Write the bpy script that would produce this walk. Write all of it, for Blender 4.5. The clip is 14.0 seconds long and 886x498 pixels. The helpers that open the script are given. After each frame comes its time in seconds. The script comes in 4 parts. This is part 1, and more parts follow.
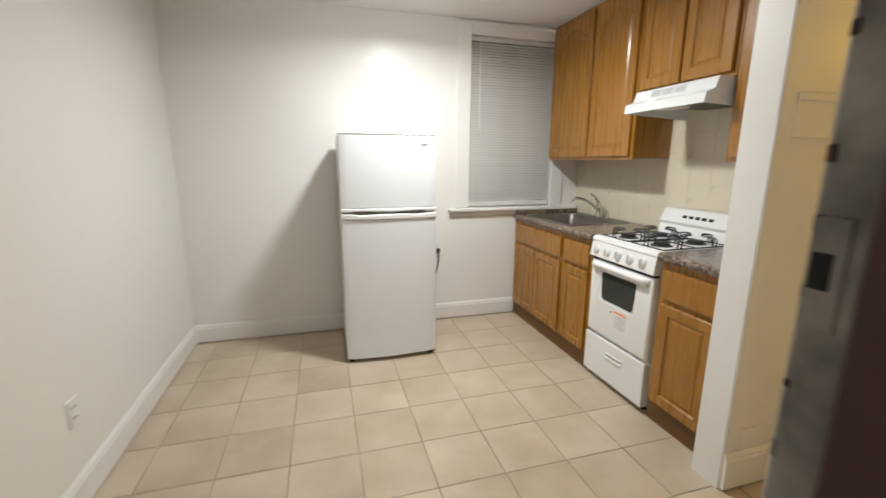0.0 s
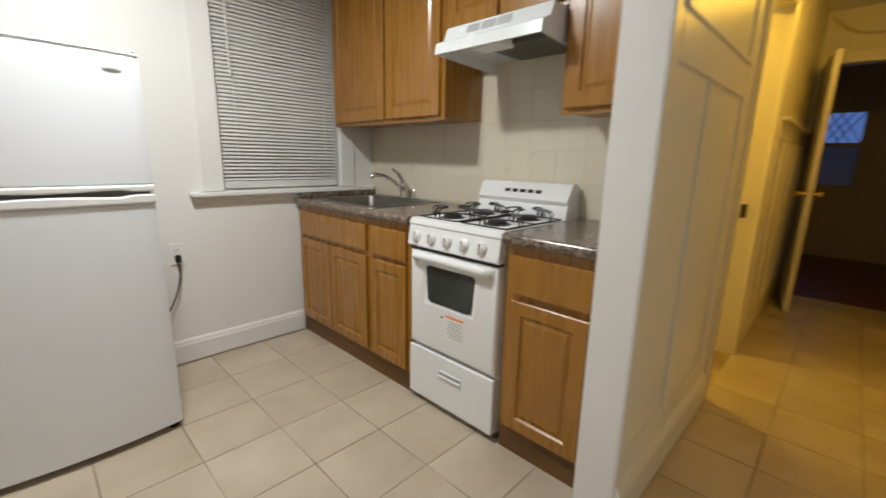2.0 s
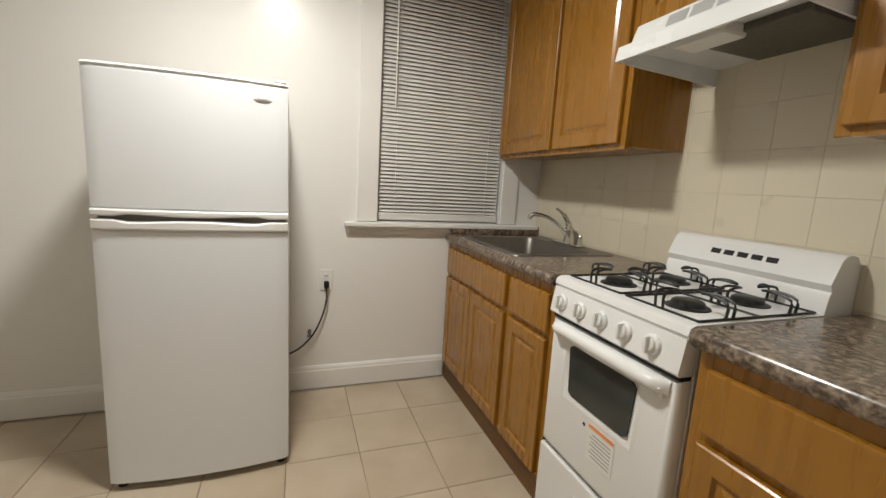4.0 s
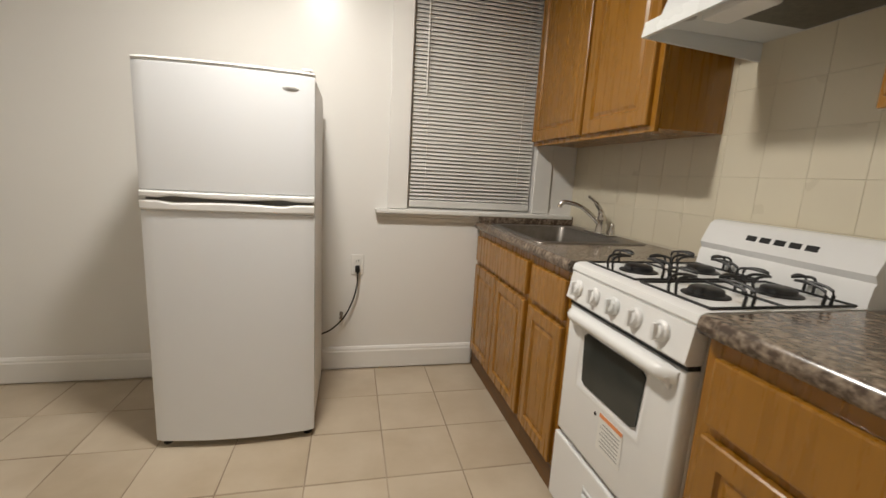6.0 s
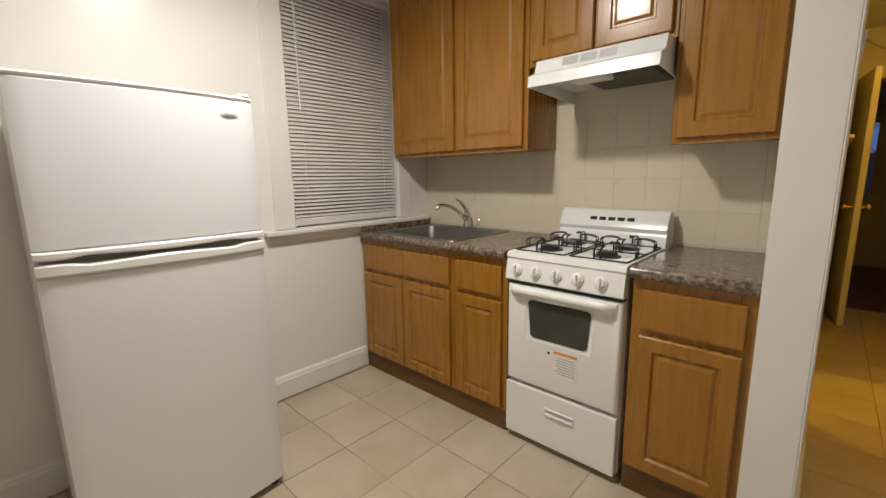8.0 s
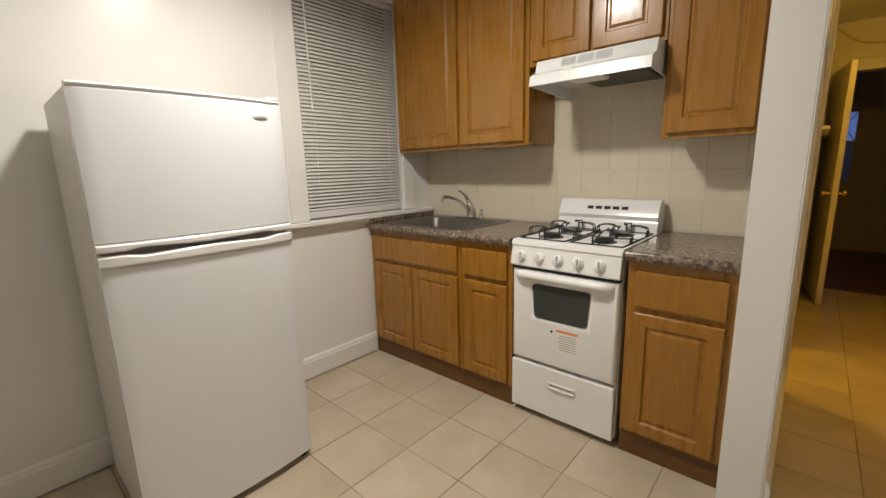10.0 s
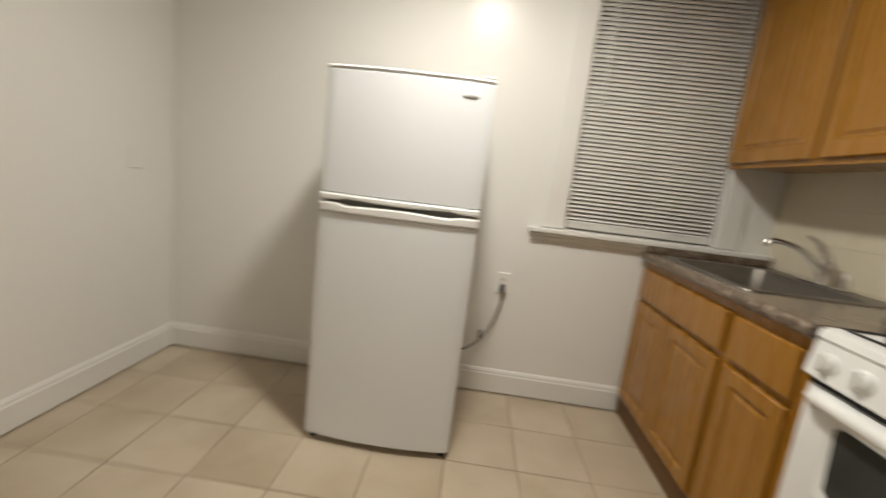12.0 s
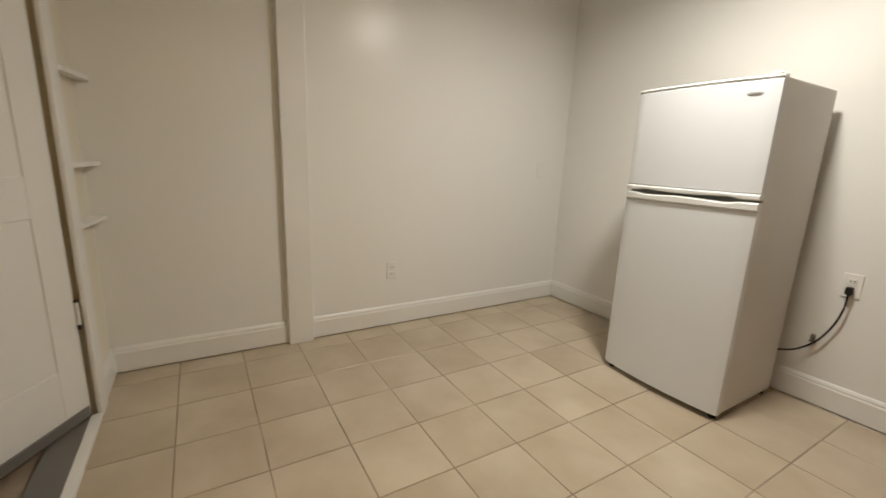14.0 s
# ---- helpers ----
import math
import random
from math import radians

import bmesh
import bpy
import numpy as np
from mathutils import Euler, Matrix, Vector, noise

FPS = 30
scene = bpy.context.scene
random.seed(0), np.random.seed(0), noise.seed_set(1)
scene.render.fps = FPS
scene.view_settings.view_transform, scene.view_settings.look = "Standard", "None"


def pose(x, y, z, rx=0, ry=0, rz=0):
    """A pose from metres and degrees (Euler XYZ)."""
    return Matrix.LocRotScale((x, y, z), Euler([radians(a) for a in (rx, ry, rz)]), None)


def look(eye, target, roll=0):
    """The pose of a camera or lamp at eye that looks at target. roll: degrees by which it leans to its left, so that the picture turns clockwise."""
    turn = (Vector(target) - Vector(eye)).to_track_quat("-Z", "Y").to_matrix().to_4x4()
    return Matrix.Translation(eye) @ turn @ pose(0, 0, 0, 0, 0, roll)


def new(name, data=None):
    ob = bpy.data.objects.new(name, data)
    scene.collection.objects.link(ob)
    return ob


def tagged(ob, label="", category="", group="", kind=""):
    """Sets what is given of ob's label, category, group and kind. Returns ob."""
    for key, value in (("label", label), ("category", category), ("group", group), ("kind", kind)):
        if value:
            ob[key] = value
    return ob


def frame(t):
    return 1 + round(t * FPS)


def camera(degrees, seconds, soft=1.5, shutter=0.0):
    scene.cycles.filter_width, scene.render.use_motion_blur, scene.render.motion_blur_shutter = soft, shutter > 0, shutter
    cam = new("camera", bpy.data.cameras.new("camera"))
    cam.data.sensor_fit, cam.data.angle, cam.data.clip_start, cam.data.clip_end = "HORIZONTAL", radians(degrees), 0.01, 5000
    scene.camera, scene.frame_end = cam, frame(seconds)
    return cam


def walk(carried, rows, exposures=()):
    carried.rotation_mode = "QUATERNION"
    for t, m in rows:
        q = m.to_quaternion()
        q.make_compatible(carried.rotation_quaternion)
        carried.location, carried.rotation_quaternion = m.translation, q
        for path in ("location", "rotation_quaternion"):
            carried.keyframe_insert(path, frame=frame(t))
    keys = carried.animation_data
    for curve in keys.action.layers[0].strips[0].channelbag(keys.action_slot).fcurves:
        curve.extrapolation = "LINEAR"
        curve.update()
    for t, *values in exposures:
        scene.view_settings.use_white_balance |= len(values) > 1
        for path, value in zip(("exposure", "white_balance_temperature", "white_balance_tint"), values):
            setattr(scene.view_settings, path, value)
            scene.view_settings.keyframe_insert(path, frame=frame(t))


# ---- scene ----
cam = camera(93.9, 14.0, shutter=0.5)
PATH = [
    (0, (0.23, 0.161, 1.339), (0.775, 2.041, 0.928), 0.3),
    (0.5, (0.26, 0.383, 1.306), (1.095, 2.163, 0.941), 0.9),
    (1, (0.354, 0.578, 1.27), (1.539, 2.126, 0.825), 2.4),
    (1.5, (0.474, 0.756, 1.196), (2.014, 1.987, 0.86), 2.0),
    (2, (0.581, 0.897, 1.168), (1.981, 2.261, 0.742), 1.2),
    (2.5, (0.7, 1.048, 1.181), (1.837, 2.651, 0.809), 1.9),
    (3, (0.788, 1.2, 1.193), (1.753, 2.924, 0.887), 2.8),
    (5.5, (1.16, 1.036, 1.179), (1.568, 2.962, 0.827), 2.4),
    (6, (1.091, 1.093, 1.164), (1.53, 3.012, 0.813), 3.3),
    (6.5, (0.871, 1.129, 1.157), (1.656, 2.928, 0.772), 1.8),
    (7, (0.648, 1.198, 1.178), (1.798, 2.797, 0.832), 1.6),
    (7.5, (0.453, 1.283, 1.209), (1.785, 2.742, 0.894), -0.4),
    (8, (0.289, 1.289, 1.233), (1.731, 2.633, 0.892), -0.8),
    (10.5, (0.121, 1.22, 1.248), (1.58, 2.532, 0.863), -1.6),
    (11, (0.351, 1.165, 1.18), (1.473, 2.768, 0.765), 2.9),
    (11.5, (0.637, 1.215, 1.141), (1.375, 3.028, 0.731), 4.0),
    (12, (0.922, 1.259, 1.16), (0.805, 3.226, 0.816), 6.9),
    (12.5, (1.15, 1.1, 1.115), (0.043, 2.69, 0.619), 5.0),
    (13, (1.432, 0.903, 1.11), (-0.012, 2.194, 0.609), 1.2),
    (13.5, (1.643, 0.858, 1.156), (0.072, 2.007, 0.698), 1.8),
    (14, (1.759, 0.84, 1.149), (0.082, 1.839, 0.716), 2.3),
]
EXPOSURES = [(0.0, 0.18, 6000, 10), (0.5, 0.0, 5950, 10), (1.0, -0.12, 5900, 10), (2.0, -0.11, 5950, 10), (3.0, -0.22, 6200, 10), (5.5, -0.24, 6550, 12), (8.0, -0.27, 6600, 13), (10.5, -0.25, 6650, 12), (12.0, -0.25, 6650, 10), (12.5, -0.32, 6600, 10), (13.0, -0.27, 6600, 10), (14.0, -0.19, 6650, 10)]
walk(cam, [(t, look(eye, target, roll)) for t, eye, target, roll in PATH], EXPOSURES)

# ---- world and lamps ----
world = bpy.data.worlds.new("dusk")
scene.world = world
world.use_nodes = True
world.node_tree.nodes["Background"].inputs[0].default_value = (0.05, 0.09, 0.2, 1)
world.node_tree.nodes["Background"].inputs[1].default_value = 0.25


def point_lamp(name, place, watts, colour, radius):
    data = bpy.data.lights.new(name, "POINT")
    data.energy, data.color, data.shadow_soft_size = watts, colour, radius
    ob = new(name, data)
    ob.location = place
    return ob


KITCHEN_LAMP, HALL_LAMP, BATH_LAMP, CORRIDOR_LAMP = (0.88, 2.41, 2.27), (3.55, 0.83, 2.1), (3.3, 1.95, 2.2), (0.45, -0.7, 2.25)
glow = bpy.data.lights.new("kitchen_diffuser", "AREA")
glow.shape, glow.size, glow.energy, glow.color = "DISK", 0.2, 32, (1.0, 0.97, 0.88)
glow.spread = radians(168)
glow_lamp = new("kitchen_diffuser", glow)
glow_lamp.location = (0.88, 2.41, 2.355)
point_lamp("kitchen_bulb", KITCHEN_LAMP, 3, (1.0, 0.97, 0.88), 0.085)
point_lamp("hall_bulb", HALL_LAMP, 11.5, (1.0, 0.56, 0.04), 0.04)
point_lamp("bathroom_bulb", BATH_LAMP, 30, (1.0, 0.59, 0.05), 0.06)
point_lamp("corridor_bulb", CORRIDOR_LAMP, 18, (1.0, 0.85, 0.66), 0.08)


# ---- materials ----
def material(name, base, second=None, rough=0.5, metal=0.0, scale=6.0, stretch=(1, 1, 1), bump=0.0, bump_scale=60.0, mix=(0.35, 0.7),
             emit=0.0, spec=0.5, detail=4.0, rough_var=0.1, per_piece=0.0, coat=0.0):
    m = bpy.data.materials.new(name)
    m.use_nodes = True
    nt = m.node_tree
    b = nt.nodes["Principled BSDF"]
    link = nt.links.new
    b.inputs["Metallic"].default_value = metal
    b.inputs["Coat Weight"].default_value = coat
    b.inputs["Specular IOR Level"].default_value = spec
    b.inputs["Coat Roughness"].default_value = 0.12
    tc = nt.nodes.new("ShaderNodeTexCoord")
    mp = nt.nodes.new("ShaderNodeMapping")
    mp.inputs["Scale"].default_value = stretch
    link(tc.outputs["Object"], mp.inputs[0])
    n = nt.nodes.new("ShaderNodeTexNoise")
    n.inputs["Scale"].default_value, n.inputs["Detail"].default_value = scale, detail
    link(mp.outputs[0], n.inputs["Vector"])
    r = nt.nodes.new("ShaderNodeValToRGB")
    r.color_ramp.elements[0].position, r.color_ramp.elements[1].position = mix
    r.color_ramp.elements[0].color = (*base, 1)
    r.color_ramp.elements[1].color = (*(second or [min(1, c * 1.06) for c in base]), 1)
    link(n.outputs["Fac"], r.inputs[0])
    col = r.outputs[0]
    if per_piece:
        info = nt.nodes.new("ShaderNodeObjectInfo")
        add = nt.nodes.new("ShaderNodeVectorMath")
        link(tc.outputs["Object"], add.inputs[0])
        link(info.outputs["Random"], add.inputs[1])
        sc = nt.nodes.new("ShaderNodeVectorMath")
        sc.operation = "SCALE"
        sc.inputs["Scale"].default_value = 37.0
        link(info.outputs["Random"], sc.inputs[0])
        link(sc.outputs[0], add.inputs[1])
        link(add.outputs[0], mp.inputs[0])
        hsv = nt.nodes.new("ShaderNodeHueSaturation")
        mr = nt.nodes.new("ShaderNodeMapRange")
        mr.inputs["To Min"].default_value, mr.inputs["To Max"].default_value = 1 - per_piece, 1 + per_piece
        link(info.outputs["Random"], mr.inputs[0])
        link(mr.outputs[0], hsv.inputs["Value"])
        link(col, hsv.inputs["Color"])
        col = hsv.outputs[0]
    link(col, b.inputs["Base Color"])
    n2 = nt.nodes.new("ShaderNodeTexNoise")
    n2.inputs["Scale"].default_value, n2.inputs["Detail"].default_value = bump_scale, 3
    link(mp.outputs[0], n2.inputs["Vector"])
    rr = nt.nodes.new("ShaderNodeMapRange")
    rr.inputs["To Min"].default_value, rr.inputs["To Max"].default_value = max(0.02, rough - rough_var), min(1, rough + rough_var)
    link(n.outputs["Fac"], rr.inputs[0])
    link(rr.outputs[0], b.inputs["Roughness"])
    if bump:
        bp = nt.nodes.new("ShaderNodeBump")
        bp.inputs["Strength"].default_value, bp.inputs["Distance"].default_value = bump, 0.002
        link(n2.outputs["Fac"], bp.inputs["Height"])
        link(bp.outputs[0], b.inputs["Normal"])
    if emit:
        b.inputs["Emission Color"].default_value = (*base, 1)
        b.inputs["Emission Strength"].default_value = emit
    return m


WALL = material("wall_paint", (0.79, 0.78, 0.755), (0.797, 0.787, 0.762), rough=0.28, spec=0.26, scale=1.3, bump=0.12, bump_scale=16, rough_var=0.004)
TRIM = material("trim_paint", (0.77, 0.76, 0.735), (0.8, 0.79, 0.768), rough=0.38, scale=3, bump=0.1, bump_scale=28, rough_var=0.05)
CEIL = material("ceiling_paint", (0.78, 0.77, 0.75), rough=0.6, scale=2, bump=0.2)
CREAM = material("hall_paint", (0.74, 0.69, 0.58), (0.79, 0.74, 0.63), rough=0.32, scale=1.6, bump=0.25, bump_scale=25)
BEIGE = material("beige_paint", (0.6, 0.5, 0.37), (0.66, 0.56, 0.42), rough=0.45, scale=2.0, bump=0.2, bump_scale=30)
BROWN = material("brown_paint", (0.035, 0.012, 0.01), (0.055, 0.02, 0.016), rough=0.35, scale=9, bump=0.4, bump_scale=30)
JAMB = material("worn_grey_paint", (0.11, 0.105, 0.095), (0.36, 0.345, 0.31), rough=0.5, scale=11, bump=0.5, bump_scale=40)
GROUT = material("grout", (0.21, 0.155, 0.11), (0.47, 0.385, 0.29), rough=0.85, scale=3, bump=0.4)
TILE = material("floor_tile", (0.42, 0.338, 0.24), (0.55, 0.467, 0.358), rough=0.34, scale=3.2, mix=(0.3, 0.66), bump=0.12, bump_scale=25, per_piece=0.02, detail=7)
WTILE = material("wall_tile", (0.68, 0.62, 0.485), (0.7, 0.64, 0.5), rough=0.28, scale=4, bump=0.15, bump_scale=18, per_piece=0.008, rough_var=0.02)
WGROUT = material("wall_grout", (0.6, 0.545, 0.43), rough=0.7)
OAK = material("honey_oak", (0.28, 0.121, 0.01), (0.352, 0.158, 0.0155), rough=0.28, scale=6.5, stretch=(6, 6, 0.4), mix=(0.25, 0.78), bump=0.1, bump_scale=30, detail=7, coat=0.3)
# oak with the shadow and dirt along the floor put into its colour
TOE = material("shaded_dirty_oak", (0.1, 0.043, 0.008), (0.16, 0.07, 0.014), rough=0.45, scale=9, stretch=(7, 0.4, 7), detail=6)
STONE = material("laminate_granite", (0.078, 0.053, 0.038), (0.33, 0.26, 0.195), rough=0.2, scale=66, mix=(0.4, 0.7), detail=9, bump=0.05, rough_var=0.05)
ENAMEL = material("white_enamel", (0.78, 0.78, 0.775), (0.81, 0.81, 0.805), rough=0.2, scale=2, rough_var=0.04)
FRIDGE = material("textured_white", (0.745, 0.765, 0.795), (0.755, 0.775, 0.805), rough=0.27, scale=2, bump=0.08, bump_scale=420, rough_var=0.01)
# fridge body: a darker, warmer white than the door fronts
FSIDE = material("fridge_body_darker", (0.62, 0.6, 0.57), (0.66, 0.64, 0.61), rough=0.35, scale=4, bump=0.35, bump_scale=260)
HOODM = material("hood_enamel", (0.72, 0.74, 0.74), (0.76, 0.78, 0.78), rough=0.25, scale=3)
STEEL = material("stainless", (0.24, 0.22, 0.2), (0.3, 0.28, 0.26), rough=0.45, metal=1, scale=30, stretch=(1, 8, 1))
CHROME = material("brushed_nickel", (0.62, 0.6, 0.57), rough=0.18, metal=1, scale=5)
BRASS = material("brass", (0.68, 0.44, 0.13), (0.78, 0.54, 0.2), rough=0.22, metal=1, scale=12)
IRON = material("black_iron", (0.012, 0.012, 0.013), (0.03, 0.03, 0.03), rough=0.45, scale=20, bump=0.3)
BADGE = material("badge_metal", (0.5, 0.5, 0.5), rough=0.4)
BLACK = material("black_plastic", (0.012, 0.012, 0.012), rough=0.62, spec=0.3)
GREY = material("grey_plastic", (0.24, 0.24, 0.24), (0.3, 0.3, 0.3), rough=0.4)
FILTER = material("greasy_filter", (0.1, 0.095, 0.08), (0.16, 0.15, 0.125), rough=0.5, metal=0.6, scale=60, bump=0.5, bump_scale=200)
OVENGLASS = material("oven_glass", (0.03, 0.034, 0.032), (0.05, 0.055, 0.05), rough=0.08, scale=4)
SLAT = material("blind_slat", (0.62, 0.61, 0.585), (0.68, 0.67, 0.645), rough=0.4, scale=6)
PLASTIC = material("white_plastic", (0.78, 0.77, 0.74), rough=0.35)
PAPER = material("paper_label", (0.74, 0.73, 0.7), rough=0.7)
INK = material("grey_print", (0.35, 0.34, 0.33), rough=0.7)
ORANGE = material("orange_print", (0.75, 0.27, 0.1), rough=0.6)
REDWOOD = material("dark_red_wood", (0.1, 0.028, 0.014), (0.16, 0.05, 0.024), rough=0.35, scale=6, stretch=(0.6, 8, 1), detail=7)
NIGHT = material("night_glass", (0.01, 0.012, 0.016), rough=0.06)
ROOM = material("dim_room_paint", (0.5, 0.45, 0.4), rough=0.6, scale=2)
DOME = material("lit_glass", (1.0, 0.95, 0.87), rough=0.4, emit=6.0)
SHADE = material("lit_amber_glass", (1.0, 0.66, 0.2), rough=0.4, emit=9.0)
SKY = material("dusk_sky", (0.1, 0.17, 0.4), (0.2, 0.3, 0.6), rough=1, scale=1.4, emit=0.8)
RUBBER = material("grey_rubber", (0.16, 0.15, 0.14), rough=0.6)


# ---- mesh helpers ----
def box(bm, x0, x1, y0, y1, z0, z1, bevel=0.0, seg=1):
    made = bmesh.ops.create_cube(bm, size=1, matrix=Matrix.LocRotScale(((x0 + x1) / 2, (y0 + y1) / 2, (z0 + z1) / 2), None, (abs(x1 - x0), abs(y1 - y0), abs(z1 - z0))))
    if bevel:
        edges = {e for v in made["verts"] for e in v.link_edges}
        bmesh.ops.bevel(bm, geom=list(edges), offset=bevel, segments=seg, affect="EDGES", profile=0.6)
    return bm


def slab(*a, bevel=0.0, seg=1):
    return box(bmesh.new(), *a, bevel=bevel, seg=seg)


def tube(bm, points, r, n=8, cap=True):
    pts = [Vector(p) for p in points]
    rings = []
    up = Vector((0, 0, 1))
    for i, p in enumerate(pts):
        d = (pts[min(i + 1, len(pts) - 1)] - pts[max(i - 1, 0)]).normalized()
        a = d.cross(up)
        if a.length < 0.1:
            a = d.cross(Vector((0, 1, 0)))
        a.normalize()
        c = d.cross(a)
        rad = r[i] if isinstance(r, (list, tuple)) else r
        rings.append([bm.verts.new(p + rad * (math.cos(k * math.tau / n) * a + math.sin(k * math.tau / n) * c)) for k in range(n)])
    for q, w in zip(rings, rings[1:]):
        for k in range(n):
            bm.faces.new((q[k], q[(k + 1) % n], w[(k + 1) % n], w[k]))
    if cap:
        bm.faces.new(rings[0][::-1])
        bm.faces.new(rings[-1])
    bmesh.ops.recalc_face_normals(bm, faces=bm.faces[:])
    return bm


def curve(points, steps=6):
    """A smooth line through points."""
    p = [Vector(q) for q in points]
    p = [2 * p[0] - p[1]] + p + [2 * p[-1] - p[-2]]
    out = []
    for i in range(1, len(p) - 2):
        for s in range(steps):
            t = s / steps
            a, b, c, d = p[i - 1 : i + 3]
            out.append(0.5 * (2 * b + (c - a) * t + (2 * a - 5 * b + 4 * c - d) * t * t + (3 * b - a - 3 * c + d) * t**3))
    return out + [p[-2]]


def disc(bm, centre, axis, profile, n=24):
    """A turned shape: profile of (radius, distance along axis)."""
    axis = Vector(axis).normalized()
    q = Vector((0, 0, 1)).rotation_difference(axis)
    rings = []
    for r, h in profile:
        rings.append([bm.verts.new(Vector(centre) + q @ Vector((max(r, 1e-4) * math.cos(k * math.tau / n), max(r, 1e-4) * math.sin(k * math.tau / n), h))) for k in range(n)])
    for a, b in zip(rings, rings[1:]):
        for k in range(n):
            bm.faces.new((a[k], a[(k + 1) % n], b[(k + 1) % n], b[k]))
    bm.faces.new(rings[0][::-1])
    bm.faces.new(rings[-1])
    bmesh.ops.recalc_face_normals(bm, faces=bm.faces[:])
    return bm


def prism(bm, profile, axis, a, b):
    """A profile of points in the two other axes, pulled along axis from a to b."""
    def at(p, v):
        return {"x": (v, p[0], p[1]), "y": (p[0], v, p[1]), "z": (p[0], p[1], v)}[axis]
    one, two = [bm.verts.new(at(p, a)) for p in profile], [bm.verts.new(at(p, b)) for p in profile]
    n = len(profile)
    for k in range(n):
        bm.faces.new((one[k], one[(k + 1) % n], two[(k + 1) % n], two[k]))
    bm.faces.new(one[::-1])
    bm.faces.new(two)
    bmesh.ops.recalc_face_normals(bm, faces=bm.faces[:])
    return bm


def smooth(ob, angle=40):
    for p in ob.data.polygons:
        p.use_smooth = True
    ob.data.set_sharp_from_angle(angle=radians(angle))
    return ob


def mesh(name, bm, mat):
    me = bpy.data.meshes.new(name)
    bm.to_mesh(me)
    bm.free()
    me.materials.append(mat)
    return me


def part(name, bm, mat, parent=None, label="", local=False, soft=False):
    ob = new(name, mesh(name, bm, mat))
    if parent:
        ob.parent = parent
        if parent.data is None and not local:
            ob.matrix_parent_inverse = Matrix.Translation(-parent.location)
    if label:
        tagged(ob, label)
    if soft:
        smooth(ob)
    return ob


def thing(name, base, label, category, group="", kind="", turn=0.0):
    ob = new(name)
    ob.location, ob.rotation_euler, ob.empty_display_size = base, (0, 0, radians(turn)), 0.1
    return tagged(ob, label, category, group, kind)


def structure(name, bm, mat, label, category):
    return tagged(part(name, bm, mat), label, category, kind="structure")


# ---- the shell ----
W, E, N, S, H = -0.74, 2.44, 3.45, 0.395, 2.42
PN, PS, PX, PE = 1.405, 1.275, 1.757, 2.82
FLOOR = structure("floor", slab(W - 0.1, 5.5, -1.6, 3.6, -0.12, -0.0025), GROUT, "beige ceramic tiles with brown grout across kitchen and hall", "floor")
structure("floor_far_room", slab(5.5, 8.1, -0.6, 2.4, -0.12, -0.002), REDWOOD, "dark reddish wooden floor of the unlit room", "floor")
structure("ceiling", slab(W - 0.1, 8.1, -1.6, 3.6, H, H + 0.1), CEIL, "plain white painted plaster ceiling", "ceiling")

bm = bmesh.new()
WX0, WX1, WZ0, WZ1 = 1.405, 2.165, 0.965, 2.31
box(bm, W - 0.12, WX0, N, N + 0.16, -0.1, H)
box(bm, WX1, E + 0.12, N, N + 0.16, -0.1, H)
box(bm, WX0, WX1, N, N + 0.16, -0.1, WZ0)
box(bm, WX0, WX1, N, N + 0.16, WZ1, H)
structure("wall_north", bm, WALL, "glossy white painted plaster wall with a window", "wall")
structure("wall_west", slab(W - 0.12, W, S - 0.12, N, -0.1, H), WALL, "glossy white painted plaster wall", "wall")
WALL_EAST = structure("wall_east", slab(E, E + 0.1, PN, N, -0.1, H), WALL, "white wall behind the cabinets with beige tiles", "wall")
DX0, DX1, DZ = -0.36, 0.66, 2.06
bm = bmesh.new()
box(bm, W - 0.12, DX0, S - 0.13, S, -0.1, H)
box(bm, DX1, 5.5, S - 0.13, S, -0.1, H)
box(bm, DX0, DX1, S - 0.13, S, DZ, H)
structure("wall_south", bm, CREAM, "cream painted wall with the entrance doorway", "wall")
bm = bmesh.new()
box(bm, PX, PE, PS + 0.004, PN, -0.1, H)
WALL_PART = structure("wall_partition", bm, TRIM, "white panelled partition between kitchen and hall", "wall")
bm = bmesh.new()
box(bm, 3.6, 5.5, PS, PN, -0.1, H)
box(bm, PE, 3.6, PS, PN, 2.0, H)
structure("wall_hall_north", bm, CREAM, "cream hall wall with an open doorway", "wall")
bm = bmesh.new()
box(bm, 5.5, 5.62, S - 0.13, 0.5, -0.1, H)
box(bm, 5.5, 5.62, 1.22, PN, -0.1, H)
box(bm, 5.5, 5.62, 0.5, 1.22, 2.0, H)
structure("wall_hall_end", bm, CREAM, "cream end wall of the hall with a doorway", "wall")

# bathroom behind the hall doorway
bm = bmesh.new()
box(bm, E + 0.1, 4.4, 3.0, 3.1, -0.1, H)
box(bm, 4.3, 4.4, PN, 3.0, -0.1, H)
structure("wall_bathroom", bm, CREAM, "cream walls of the lit side room", "wall")
